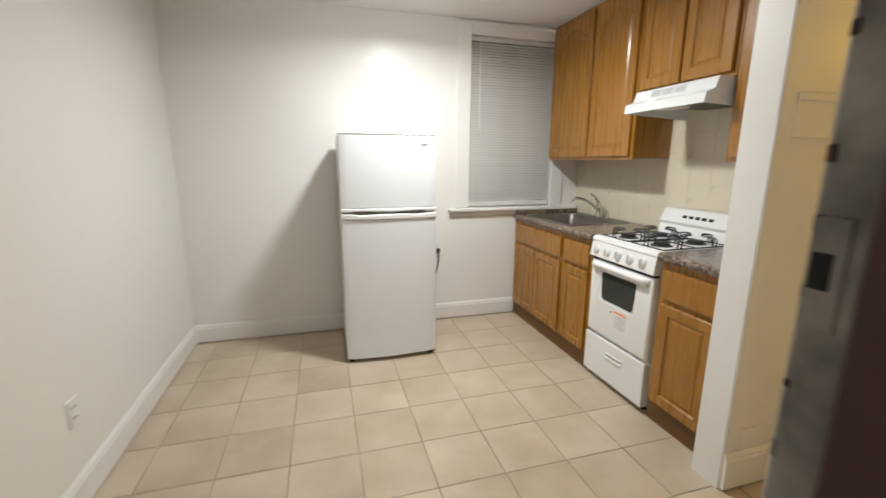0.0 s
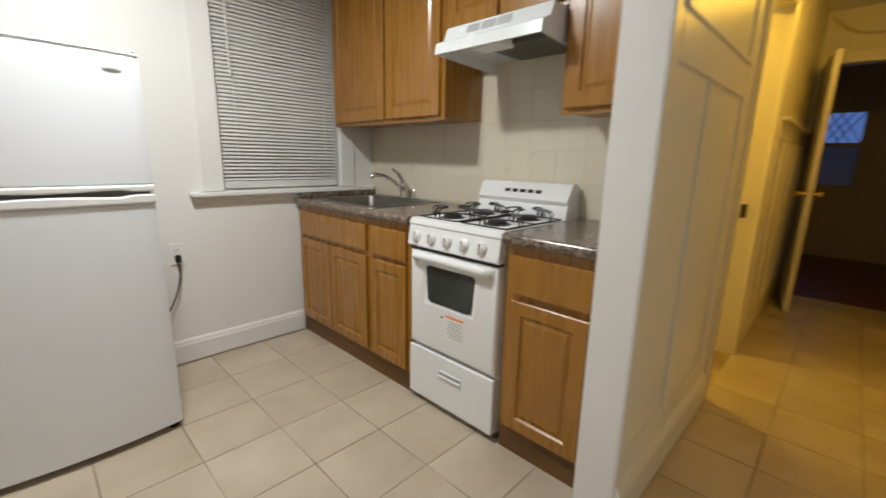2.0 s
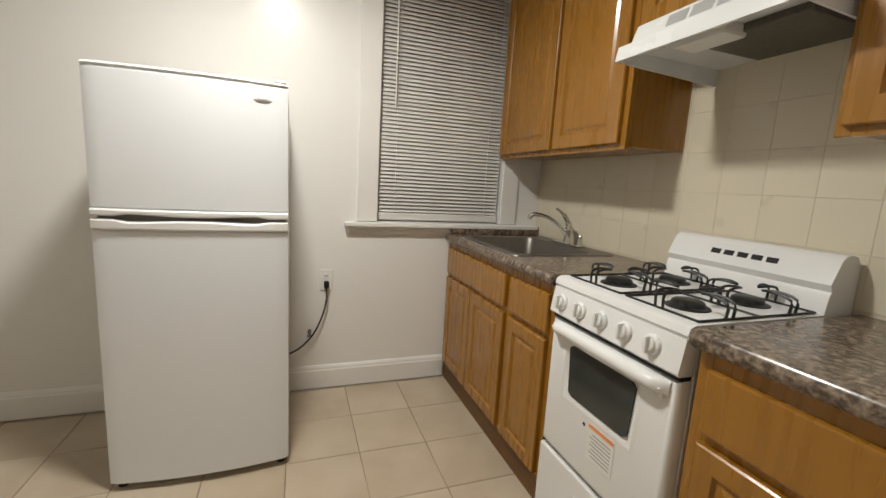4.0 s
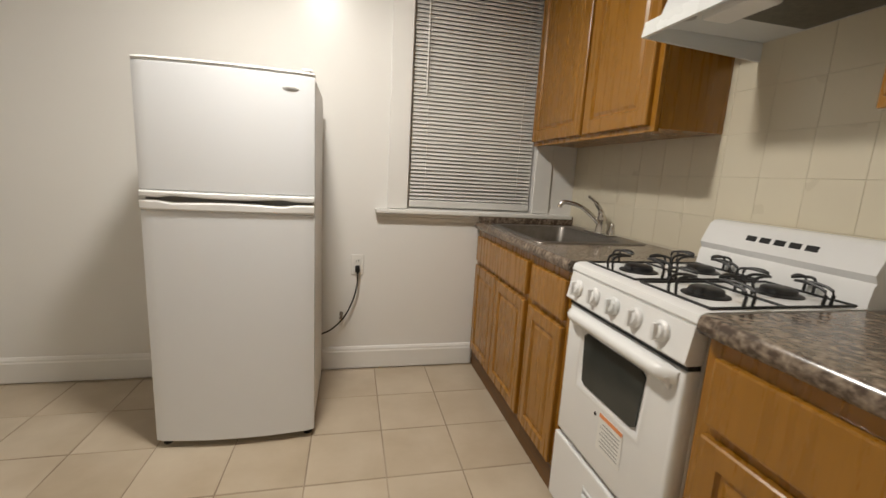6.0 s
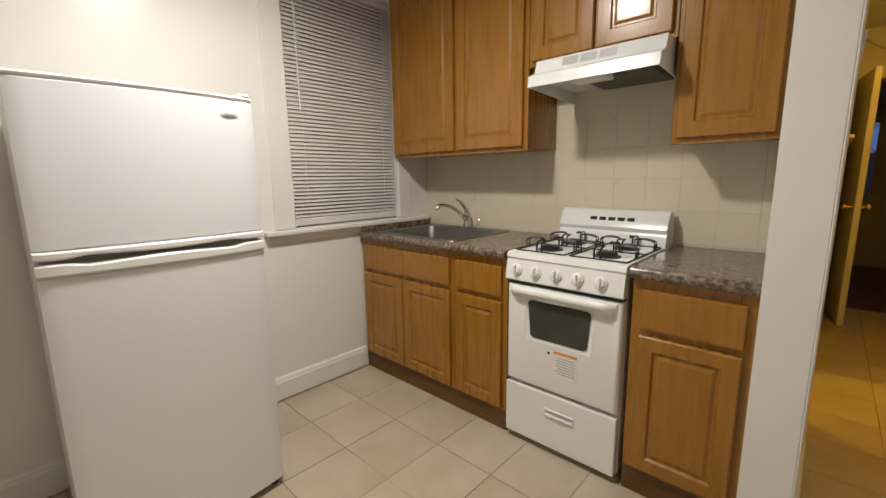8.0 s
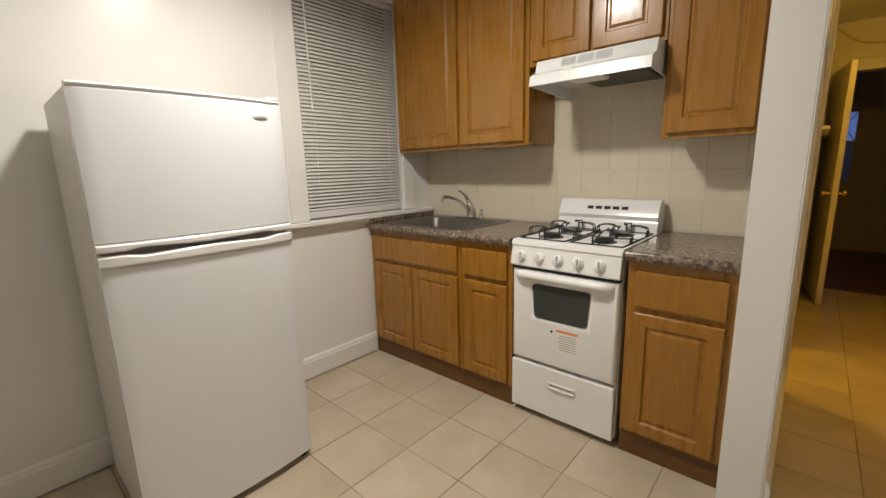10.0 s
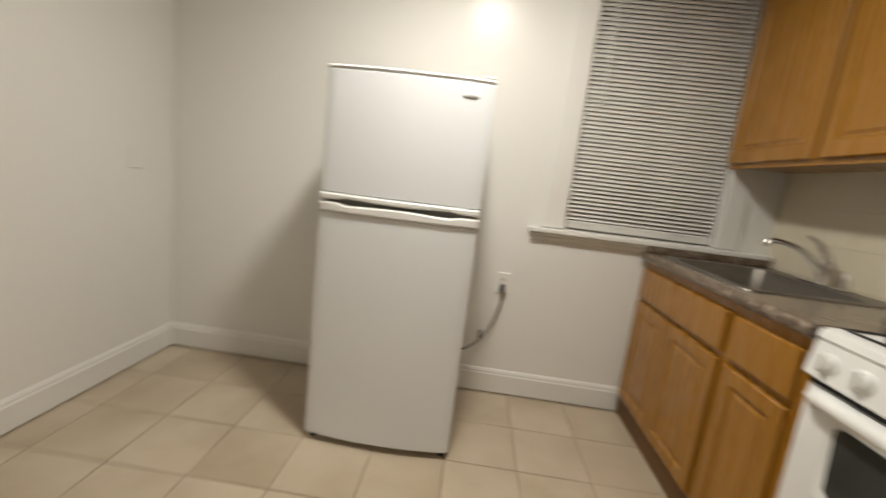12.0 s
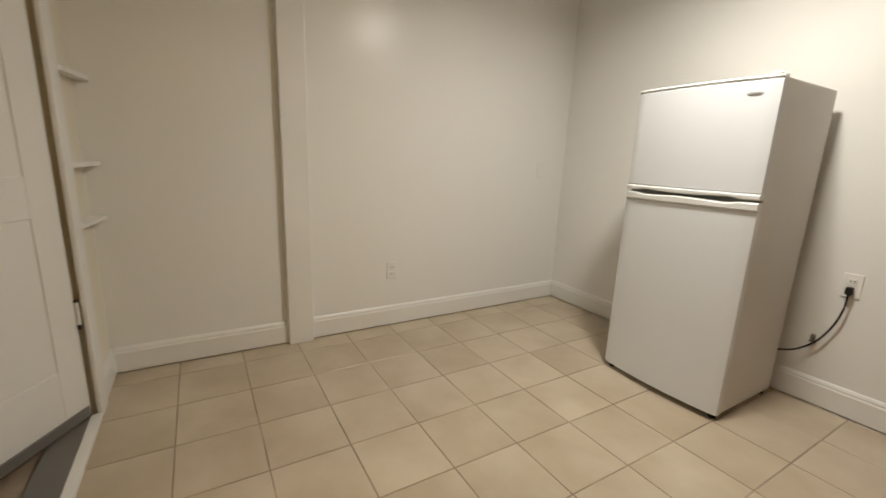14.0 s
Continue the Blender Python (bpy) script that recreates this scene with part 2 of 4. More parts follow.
# unlit room at the end
bm = bmesh.new()
box(bm, 5.62, 8.1, 0.2, 0.3, -0.1, H)
box(bm, 5.62, 8.1, 1.9, 2.0, -0.1, H)
box(bm, 8.0, 8.1, 0.3, 0.88, -0.1, H)
box(bm, 8.0, 8.1, 1.4, 1.9, -0.1, H)
box(bm, 8.0, 8.1, 0.88, 1.4, -0.1, 0.9)
box(bm, 8.0, 8.1, 0.88, 1.4, 1.88, H)
box(bm, 5.52, 5.62, PN, 2.0, -0.1, H)
structure("wall_far_room", bm, ROOM, "dim walls of the unlit room", "wall")
structure("backdrop", slab(9.5, 9.52, -2, 4, -1, 5), SKY, "blue dusk sky outside the far window", "sky")
# slab added outside to hide the sky behind the lower pane
structure("sky_blocker", slab(9.1, 9.2, -2, 4, -1, 1.5), ROOM, "added slab that darkens the lower half of the far window", "building")
structure("hall_beam", slab(2.9, 5.5, S, S + 0.17, 2.27, H), CREAM, "cream painted ceiling beam along the hall", "beam")
# corridor outside the entrance
bm = bmesh.new()
box(bm, W - 0.22, W - 0.12, -1.6, S - 0.12, -0.1, H)
box(bm, 2.2, 2.3, -1.6, S - 0.13, -0.1, H)
box(bm, W - 0.22, 2.3, -1.7, -1.6, -0.1, H)
structure("wall_corridor", bm, BEIGE, "beige painted corridor walls outside the entrance", "wall")


def baseboard(x0, x1, y0, y1, nx, ny, mat=TRIM, h=0.14):
    """A moulded board along a wall; (nx, ny) points into the room."""
    bm = bmesh.new()
    prof = [(0, 0.009), (0.016, 0.009), (0.016, h - 0.03), (0.012, h - 0.022), (0.012, h - 0.014), (0.007, h - 0.004), (0.004, h), (0, h)]
    if nx:
        prism(bm, [(x0 + nx * d, z) for d, z in prof], "y", y0, y1)
    else:
        prism(bm, [(y0 + ny * d, z) for d, z in prof], "x", x0, x1)
    return structure("baseboard", bm, mat, "white moulded wooden baseboard", "baseboard")


baseboard(W, 1.84, N, N, 0, -1)
baseboard(W, W, 1.4, N - 0.016, 1, 0)
baseboard(W, W, S + 0.016, 1.25, 1, 0)
baseboard(W, DX0 - 0.087, S, S, 0, 1)
baseboard(DX1 + 0.12, 5.5, S, S, 0, 1, CREAM, 0.17)
baseboard(PX + 0.004, PE - 0.004, PS - 0.004, PS - 0.004, 0, -1, TRIM, 0.17)
baseboard(3.68, 5.5, PS, PS, 0, -1, CREAM, 0.17)

# square post on the west wall and casings
structure("trim_post", slab(W, W + 0.045, 1.25, 1.395, 0, H, bevel=0.006, seg=2), TRIM, "white painted square post casing on the wall", "trim")

# partition panelling on the hall side
bm = bmesh.new()
y0, y1 = PS - 0.004, PS + 0.004
for x0, x1, z0, z1 in ((PX, PX + 0.075, 0, H), (PE - 0.13, PE, 0, H), (PX + 0.075, PE - 0.13, 1.43, 1.57), (PX + 0.075, PE - 0.13, 2.3, H),
                       (PX + 0.075, PE - 0.13, 0.16, 0.27), (2.16, 2.2, 0.27, 1.43)):
    box(bm, x0, x1, y0, y1, z0, z1, bevel=0.003)
structure("trim_panelling", bm, TRIM, "white painted wooden wall panelling", "trim")
bm = bmesh.new()
box(bm, PX + 0.07, PE - 0.12, PS - 0.012, PS - 0.003, 1.555, 1.585, bevel=0.004)
structure("trim_ledge", bm, TRIM, "thin painted ledge on the panelling", "trim")


def casing(name, axis, at, out, a0, a1, top, width, mat, label):
    """A door casing round an opening in a wall at x or y = at, on the side out."""
    bm = bmesh.new()
    for p, q, z0, z1 in ((a0 - width, a0, 0, top + width), (a1, a1 + width, 0, top + width), (a0, a1, top, top + width)):
        d0, d1 = sorted((at, at + out * 0.02))
        box(bm, *((p, q, d0, d1) if axis == "y" else (d0, d1, p, q)), z0, z1, bevel=0.004)
    return structure(name, bm, mat, label, "trim")


casing("trim_entrance", "y", S, 1, DX0 + 0.03, DX1, DZ, 0.115, TRIM, "white painted casing round the entrance")
casing("trim_bathroom", "y", PS, -1, PE + 0.09, 3.59, 2.0, 0.085, CREAM, "cream painted door casing in the hall")
casing("trim_far_door", "x", 5.5, -1, 0.5, 1.22, 2.0, 0.1, CREAM, "cream painted door casing at the hall's end")

# hall wainscot: rails and battens
for wall_y, out, xs in ((S, 1, (1.3, 1.9, 2.5, 3.1, 3.7, 4.3, 4.85, 5.3)), (PS, -1, (3.8, 4.15, 4.5, 4.85, 5.2))):
    bm = bmesh.new()
    a, b = sorted((wall_y, wall_y + out * 0.018))
    x0, x1 = xs[0], 5.48
    box(bm, x0, x1, a, b, 1.33, 1.43, bevel=0.003)
    a2, b2 = sorted((wall_y, wall_y + out * 0.055))
    box(bm, x0, x1, a2, b2, 1.43, 1.452, bevel=0.005)
    for x in xs:
        box(bm, x, x + 0.06, a, b, 0.172, 1.33, bevel=0.003)
    structure("trim_wainscot", bm, CREAM, "cream painted wainscot rails and battens", "trim")

# entrance jamb: worn grey steel on the latch side, painted on the other
bm = bmesh.new()
JX, JY = 0.6, S - 0.002
box(bm, JX, JX + 0.06, S - 0.13, JY, 0, DZ, bevel=0.005)
JAMB_E = structure("door_jamb", bm, JAMB, "worn grey painted entrance jamb with chipped edges", "door frame")
structure("door_stop", slab(JX - 0.016, JX - 0.001, S - 0.129, S - 0.047, 0, DZ - 0.04, bevel=0.004), BROWN, "dark brown painted door stop", "door frame")
strike = part("strike_plate", slab(JX - 0.0025, JX + 0.001, JY - 0.03, JY - 0.004, 1.21, 1.3, bevel=0.001), JAMB, JAMB_E)
part("strike_box", slab(JX - 0.004, JX - 0.002, JY - 0.022, JY - 0.008, 1.243, 1.272), BLACK, strike, "dark empty strike opening")
for k in range(26):
    z, deep = 0.1 + k * 0.074 + random.uniform(-0.03, 0.03), random.uniform(0.003, 0.008)
    part("paint_chip", slab(JX - 0.002, JX + 0.002, JY - 0.003 - deep, JY - 0.003, z, z + random.uniform(0.006, 0.02), bevel=0.001), random.choice((JAMB, BROWN, IRON)), JAMB_E)
structure("door_jamb_hinge", slab(DX0, DX0 + 0.026, S - 0.13, S - 0.09, 0, DZ, bevel=0.004), TRIM, "white painted hinge jamb", "door frame")
structure("door_head", slab(DX0 + 0.03, JX, S - 0.13, S - 0.001, DZ - 0.03, DZ, bevel=0.004), BROWN, "dark brown painted door head", "door frame")
structure("door_sill", slab(DX0 + 0.002, JX, S - 0.129, S - 0.022, 0, 0.016, bevel=0.005, seg=2), RUBBER, "worn grey entrance door sill", "door frame")
structure("sill_edge", slab(DX0 + 0.03, JX, S - 0.021, S + 0.018, 0, 0.02, bevel=0.004, seg=2), TRIM, "white painted edge strip of the door sill", "trim")
structure("outer_casing", slab(JX + 0.01, DX1 + 0.1, S - 0.16, S - 0.131, 0, DZ + 0.1, bevel=0.004), BROWN, "dark brown painted outer casing", "trim")

# ---- window with blind ----
win = thing("window_1", (1.785, N, WZ0), "white window behind a lowered slat blind", "window", kind="structure")
bm = bmesh.new()
box(bm, WX0 - 0.115, WX0, N - 0.014, N, WZ0, 2.4, bevel=0.004)
box(bm, WX1, WX1 + 0.11, N - 0.014, N, WZ0, 2.4, bevel=0.004)
box(bm, WX0, WX1, N - 0.014, N, WZ1, 2.4, bevel=0.004)
box(bm, WX0 - 0.13, WX1 + 0.12, N - 0.024, N, 2.385, 2.405, bevel=0.005)
part("window_frame", bm, TRIM, win)
bm = bmesh.new()
box(bm, 1.225, 2.42, N - 0.05, N, 0.938, WZ0 - 0.003, bevel=0.006, seg=2)
box(bm, 1.235, 2.42, N - 0.03, N, 0.92, 0.938, bevel=0.004)
box(bm, 1.245, 2.42, N - 0.02, N, 0.899, 0.92, bevel=0.004)
part("window_sill", bm, TRIM, win)
part("pane", slab(WX0, WX1, N + 0.1, N + 0.11, WZ0, WZ1), NIGHT, win)
bm = bmesh.new()
box(bm, WX0, WX0 + 0.02, N + 0.055, N + 0.1, WZ0, WZ1)
box(bm, WX1 - 0.02, WX1, N + 0.055, N + 0.1, WZ0, WZ1)
box(bm, WX0 + 0.02, WX1 - 0.02, N + 0.055, N + 0.1, WZ0, WZ0 + 0.03)
box(bm, WX0 + 0.02, WX1 - 0.02, N + 0.055, N + 0.1, 1.62, 1.66)
part("sash", bm, TRIM, win)

blind = thing("window_blind", (1.785, N + 0.03, WZ1), "lowered white metal slat blind, slightly open", "blind")
part("head_rail", slab(WX0 + 0.008, WX1 - 0.008, N + 0.015, N + 0.045, WZ1 - 0.035, WZ1 - 0.004, bevel=0.003), SLAT, blind)
part("bottom_rail", slab(WX0 + 0.008, WX1 - 0.008, N + 0.017, N + 0.043, WZ0 + 0.008, WZ0 + 0.05, bevel=0.005), SLAT, blind)
pitch, c, s_ = 0.0212, math.cos(radians(52)), math.sin(radians(52))
bm = bmesh.new()
prof = []
for k in range(5):
    u = (k / 4 - 0.5) * 0.0262
    prof.append((u * c - 0.002 * (1 - (k / 2 - 1) ** 2) * s_, u * s_ + 0.002 * (1 - (k / 2 - 1) ** 2) * c))
prof += [(y + 0.0007, z + 0.0007) for y, z in reversed(prof)]
prism(bm, prof, "x", WX0 + 0.01, WX1 - 0.01)
slat_mesh = mesh("slat", bm, SLAT)
z, k = WZ0 + 0.064, 0
while z < WZ1 - 0.045:
    ob = new("slat", slat_mesh)
    ob.parent, ob.matrix_parent_inverse = blind, Matrix.Translation(-blind.location)
    ob.location = (0, N + 0.03, z)
    ob.rotation_euler = (radians(1.5 * math.sin(k * 1.7) + 7 - 15 * max(0.0, 1 - k / 16)), 0, 0)
    z, k = z + pitch, k + 1
bm = bmesh.new()
for x in (WX0 + 0.1, WX1 - 0.1):
    tube(bm, [(x, N + 0.016, WZ0 + 0.03), (x, N + 0.016, WZ1 - 0.02)], 0.0012, 5)
part("ladder_cord", bm, SLAT, blind)
part("tilt_wand", tube(bmesh.new(), [(WX0 + 0.085, N + 0.006, 1.6), (WX0 + 0.083, N + 0.012, WZ1 - 0.03)], 0.004, 8), PLASTIC, blind, "clear white tilt wand", soft=True)


# ---- cabinets ----
def panel_front(bm, xf, y0, y1, z0, z1, arch=0.0, stile=0.055):
    """A raised-panel door facing -x whose back lies at xf."""
    def loop(inset, depth, arched):
        a, b, c0, d = y0 + inset, y1 - inset, z0 + inset, z1 - inset
        pts = [(a, c0), (b, c0)]
        for i in range(17):
            s = i / 16
            rise = arch * (0.5 - 0.5 * math.cos(math.tau * s)) ** 0.8
            pts.append((b + (a - b) * s, d - (arch - rise if arched else 0)))
        return [bm.verts.new((xf - depth, y, z)) for y, z in pts]
    t = 0.02
    loops = [loop(0, 0, False), loop(0, t - 0.004, False), loop(0.004, t, False), loop(stile, t, True), loop(stile + 0.006, t - 0.009, True), loop(stile + 0.014, t - 0.009, True), loop(stile + 0.026, t - 0.003, True)]
    for p, q in zip(loops, loops[1:]):
        n = len(p)
        for k in range(n):
            bm.faces.new((p[k], p[(k + 1) % n], q[(k + 1) % n], q[k]))
    bm.faces.new(loops[-1])
    bm.faces.new(loops[0][::-1])
    bmesh.ops.recalc_face_normals(bm, faces=bm.faces[:])
    return bm


def base_cabinet(y0, y1, doors, drawers, label):
    cab = thing("base_cabinet", (2.1, (y0 + y1) / 2, 0), label, "cabinet", group="kitchen base cabinets")
    xf = 1.845
    bm = bmesh.new()
    box(bm, xf + 0.02, E - 0.003, y0 + 0.001, y1 - 0.001, 0.105, 0.72)
    part("carcass", bm, OAK, cab)
    bm = bmesh.new()
    box(bm, xf, xf + 0.02, y0 + 0.001, y0 + 0.05, 0.105, 0.862, bevel=0.002)
    box(bm, xf, xf + 0.02, y1 - 0.035, y1 - 0.001, 0.105, 0.862, bevel=0.002)
    box(bm, xf, xf + 0.02, y0 + 0.05, y1 - 0.035, 0.105, 0.14)
    box(bm, xf, xf + 0.02, y0 + 0.05, y1 - 0.035, 0.648, 0.686)
    box(bm, xf, xf + 0.02, y0 + 0.05, y1 - 0.035, 0.816, 0.862)
    part("face_frame", bm, OAK, cab)
    part("toe_kick", slab(xf + 0.006, E - 0.003, y0 + 0.001, y1 - 0.001, 0.0, 0.104), TOE, cab, "oak toe board, darkened for shadow and dirt")
    for a, b in doors:
        part("door", panel_front(bmesh.new(), xf - 0.0005, a, b, 0.122, 0.654, stile=0.05), OAK, cab)
    for a, b in drawers:
        part("drawer", slab(xf - 0.02, xf - 0.0005, a, b, 0.68, 0.826, bevel=0.006, seg=2), OAK, cab)
    return cab


def wall_cabinet(y0, y1, z0, z1, doors, arch, label):
    cab = thing("wall_cabinet", (2.3, (y0 + y1) / 2, z0), label, "cabinet", group="kitchen wall cabinets")
    xf = 2.14
    bm = bmesh.new()
    box(bm, xf + 0.02, E - 0.003, y0 + 0.001, y1 - 0.001, z0 + 0.012, z1)
    part("carcass", bm, OAK, cab)
    bm = bmesh.new()
    lo = 0.04
    box(bm, xf, xf + 0.02, y0 + 0.001, y0 + 0.05, z0, z1, bevel=0.002)
    box(bm, xf, xf + 0.02, y1 - 0.035, y1 - 0.001, z0, z1, bevel=0.002)
    box(bm, xf, xf + 0.02, y0 + 0.05, y1 - 0.035, z0, z0 + lo)
    box(bm, xf, xf + 0.02, y0 + 0.05, y1 - 0.035, z1 - 0.04, z1)
    mids = sorted(doors)[1:]
    for a, _ in mids:
        box(bm, xf, xf + 0.02, a - 0.02, a + 0.005, z0 + lo, z1 - 0.04)
    part("face_frame", bm, OAK, cab)
    for a, b in doors:
        part("door", panel_front(bmesh.new(), xf - 0.0005, a, b, z0 + 0.022, z1 - 0.025, arch=arch, stile=0.058), OAK, cab)
    return cab


base_cabinet(2.66, 3.44, [(3.055, 3.405), (2.685, 3.045)], [(2.685, 3.405)], "honey oak sink base cabinet with two doors")
base_cabinet(2.335, 2.66, [(2.36, 2.64)], [(2.36, 2.64)], "narrow honey oak base cabinet beside the stove")
base_cabinet(1.408, 1.785, [(1.437, 1.75)], [(1.437, 1.75)], "honey oak base cabinet beside the partition")
wall_cabinet(2.425, 3.44, 1.36, 2.415, [(2.45, 2.88), (2.905, 3.425)], 0.07, "tall honey oak wall cabinet with arched doors")
wall_cabinet(1.775, 2.425, 1.748, 2.415, [(1.795, 2.09), (2.105, 2.4)], 0.06, "short honey oak wall cabinet above the hood")
wall_cabinet(1.408, 1.775, 1.348, 2.415, [(1.447, 1.755)], 0.07, "narrow honey oak wall cabinet with arched door")


# ---- worktops, sink, faucet ----
def worktop(y0, y1, hole, lip, label):
    top = thing("worktop", (2.1, (y0 + y1) / 2, 0.863), label, "countertop")
    xf, z0, z1, back = 1.81, 0.8635, 0.905, E - 0.004
    edge = [(xf + 0.06, z0), (xf + 0.012, z0), (xf + 0.003, z0 + 0.008), (xf, z0 + 0.02), (xf + 0.003, z1 - 0.008), (xf + 0.012, z1), (xf + 0.06, z1)]
    part("front_edge", prism(bmesh.new(), edge, "y", y0, y1), STONE, top, soft=True)
    bm = bmesh.new()
    if hole:
        hx0, hx1, hy0, hy1 = hole
        rings = []
        for x0, x1, a, b, z in ((xf + 0.06, back, y0, y1, z0), (xf + 0.06, back, y0, y1, z1), (hx0, hx1, hy0, hy1, z1), (hx0, hx1, hy0, hy1, z0)):
            rings.append([bm.verts.new(p) for p in ((x0, a, z), (x1, a, z), (x1, b, z), (x0, b, z))])
        for p, q in zip(rings, rings[1:] + rings[:1]):
            for k in range(4):
                bm.faces.new((p[k], p[(k + 1) % 4], q[(k + 1) % 4], q[k]))
        bmesh.ops.recalc_face_normals(bm, faces=bm.faces[:])
    else:
        box(bm, xf + 0.06, back, y0, y1, z0, z1)
    part("slab", bm, STONE, top)
    if lip:
        part("upstand", slab(xf + 0.02, E - 0.01, y1 - 0.022, y1, z1, z1 + 0.052, bevel=0.006, seg=2), STONE, top)
    return top


SX0, SX1, SY0, SY1 = 1.88, 2.31, 2.7, 3.29
worktop(2.335, 3.425, (SX0, SX1, SY0, SY1), True, "brown speckled laminate worktop with rounded edge")
worktop(1.408, 1.79, None, False, "short brown speckled laminate worktop beside the stove")

sink = thing("sink", ((SX0 + SX1) / 2, (SY0 + SY1) / 2, 0.905), "stainless steel drop-in sink in the worktop", "sink")
bm = bmesh.new()
def rrect(x0, x1, y0, y1, r, z, n=5):
    pts = []
    for cx, cy, a0 in ((x1 - r, y1 - r, 0), (x0 + r, y1 - r, 90), (x0 + r, y0 + r, 180), (x1 - r, y0 + r, 270)):
        for k in range(n):
            a = radians(a0 + 90 * k / (n - 1))
            pts.append((cx + r * math.cos(a), cy + r * math.sin(a), z))
    return [bm.verts.new(p) for p in pts]
loops = [rrect(SX0 - 0.02, SX1 + 0.09, SY0 - 0.02, SY1 + 0.02, 0.03, 0.9055), rrect(SX0 - 0.018, SX1 + 0.088, SY0 - 0.018, SY1 + 0.018, 0.03, 0.9095),
         rrect(SX0 + 0.015, SX1 - 0.01, SY0 + 0.015, SY1 - 0.015, 0.05, 0.9095), rrect(SX0 + 0.02, SX1 - 0.015, SY0 + 0.02, SY1 - 0.02, 0.05, 0.9),
         rrect(SX0 + 0.03, SX1 - 0.025, SY0 + 0.03, SY1 - 0.03, 0.05, 0.75), rrect(SX0 + 0.05, SX1 - 0.045, SY0 + 0.05, SY1 - 0.05, 0.05, 0.735)]
for p, q in zip(loops, loops[1:]):
    for k in range(len(p)):
        bm.faces.new((p[k], p[(k + 1) % len(p)], q[(k + 1) % len(p)], q[k]))
bm.faces.new(loops[-1])
part("basin", bm, STEEL, sink, soft=True)
part("drain", disc(bmesh.new(), (2.1, 3.0, 0.736), (0, 0, 1), [(0.045, 0), (0.045, 0.003), (0.03, 0.003), (0.028, 0.001)]), CHROME, sink)

faucet = thing("faucet", (2.355, 3.0, 0.9095), "brushed nickel single-lever faucet behind the sink", "faucet")
part("base_plate", slab(2.33, 2.385, 2.89, 3.11, 0.9095, 0.919, bevel=0.004, seg=2), CHROME, faucet)
part("body", disc(bmesh.new(), (2.357, 3.0, 0.919), (0, 0, 1), [(0.026, 0), (0.023, 0.02), (0.021, 0.06), (0.024, 0.075), (0.018, 0.09)]), CHROME, faucet, soft=True)
part("spout", tube(bmesh.new(), curve([(2.352, 3.0, 0.955), (2.31, 3.015, 1.0), (2.25, 3.035, 1.045), (2.18, 3.06, 1.062), (2.155, 3.068, 1.05), (2.15, 3.07, 1.035)]), 0.0115, 10), CHROME, faucet, soft=True)
part("lever", tube(bmesh.new(), curve([(2.357, 3.0, 1.0), (2.35, 3.005, 1.03), (2.325, 3.02, 1.07), (2.29, 3.035, 1.1)]), [0.016] * 6 + [0.012] * 6 + [0.007] * 7, 10), CHROME, faucet, soft=True)
part("side_spray", disc(bmesh.new(), (2.36, 2.905, 0.919), (0, 0, 1), [(0.016, 0), (0.013, 0.02), (0.01, 0.05), (0.004, 0.056)]), CHROME, faucet, soft=True)

# ---- stove ----
stove = thing("gas_stove", (2.1, 2.06, 0), "white enamel four-burner gas stove", "stove")
Y0, Y1, XF = 1.807, 2.325, 1.835
part("body", slab(XF + 0.03, 2.41, Y0, Y1, 0.03, 0.872, bevel=0.004), ENAMEL, stove)
bm = bmesh.new()
prism(bm, [(XF - 0.005, 0.872), (XF - 0.01, 0.88), (XF - 0.005, 0.897), (XF + 0.01, 0.904), (2.36, 0.904), (2.36, 0.872)], "y", Y0 - 0.002, Y1 + 0.002)
part("cooktop", bm, ENAMEL, stove, soft=True)
bm = bmesh.new()
prism(bm, [(XF - 0.008, 0.871), (XF - 0.022, 0.785), (XF - 0.015, 0.778), (XF + 0.03, 0.778), (XF + 0.03, 0.871)], "y", Y0, Y1)
panel = part("control_panel", bm, ENAMEL, stove)
# black strip stands in for the shade between panel and oven door
part("gap_shade", slab(XF - 0.006, XF + 0.029, Y0 + 0.004, Y1 - 0.004, 0.7645, 0.7775), BLACK, stove)
for i in range(5):
    y = 2.27 - i * 0.094
    bm = bmesh.new()
    disc(bm, (XF - 0.016, y, 0.827), (-1, 0, 0.16), [(0.027, 0), (0.0265, 0.005), (0.024, 0.008), (0.019, 0.009), (0.0175, 0.016), (0.014, 0.018)], 24)
    kb = bmesh.new()
    box(kb, XF - 0.043, XF - 0.022, y - 0.0055, y + 0.0055, 0.806, 0.85, bevel=0.004, seg=2)
    me_tmp = bpy.data.meshes.new("grip")
    kb.to_mesh(me_tmp)
    kb.free()
    bm.from_mesh(me_tmp)
    part("knob", bm, ENAMEL if i != 2 else HOODM, panel, soft=True)
bm = bmesh.new()
box(bm, XF - 0.0095, XF - 0.008, Y0 + 0.03, Y0 + 0.075, 0.848, 0.852)
part("badge", bm, INK, panel)

bm = bmesh.new()
oy0, oy1, oz0, oz1 = Y0 + 0.002, Y1 - 0.002, 0.299, 0.764
wy0, wy1, wz0, wz1 = 1.938, 2.204, 0.53, 0.7
def door_ring(inset, depth):
    return [bm.verts.new((XF - depth, y, z)) for y, z in ((oy0 + inset, oz0 + inset), (oy1 - inset, oz0 + inset), (oy1 - inset, oz1 - inset), (oy0 + inset, oz1 - inset))]
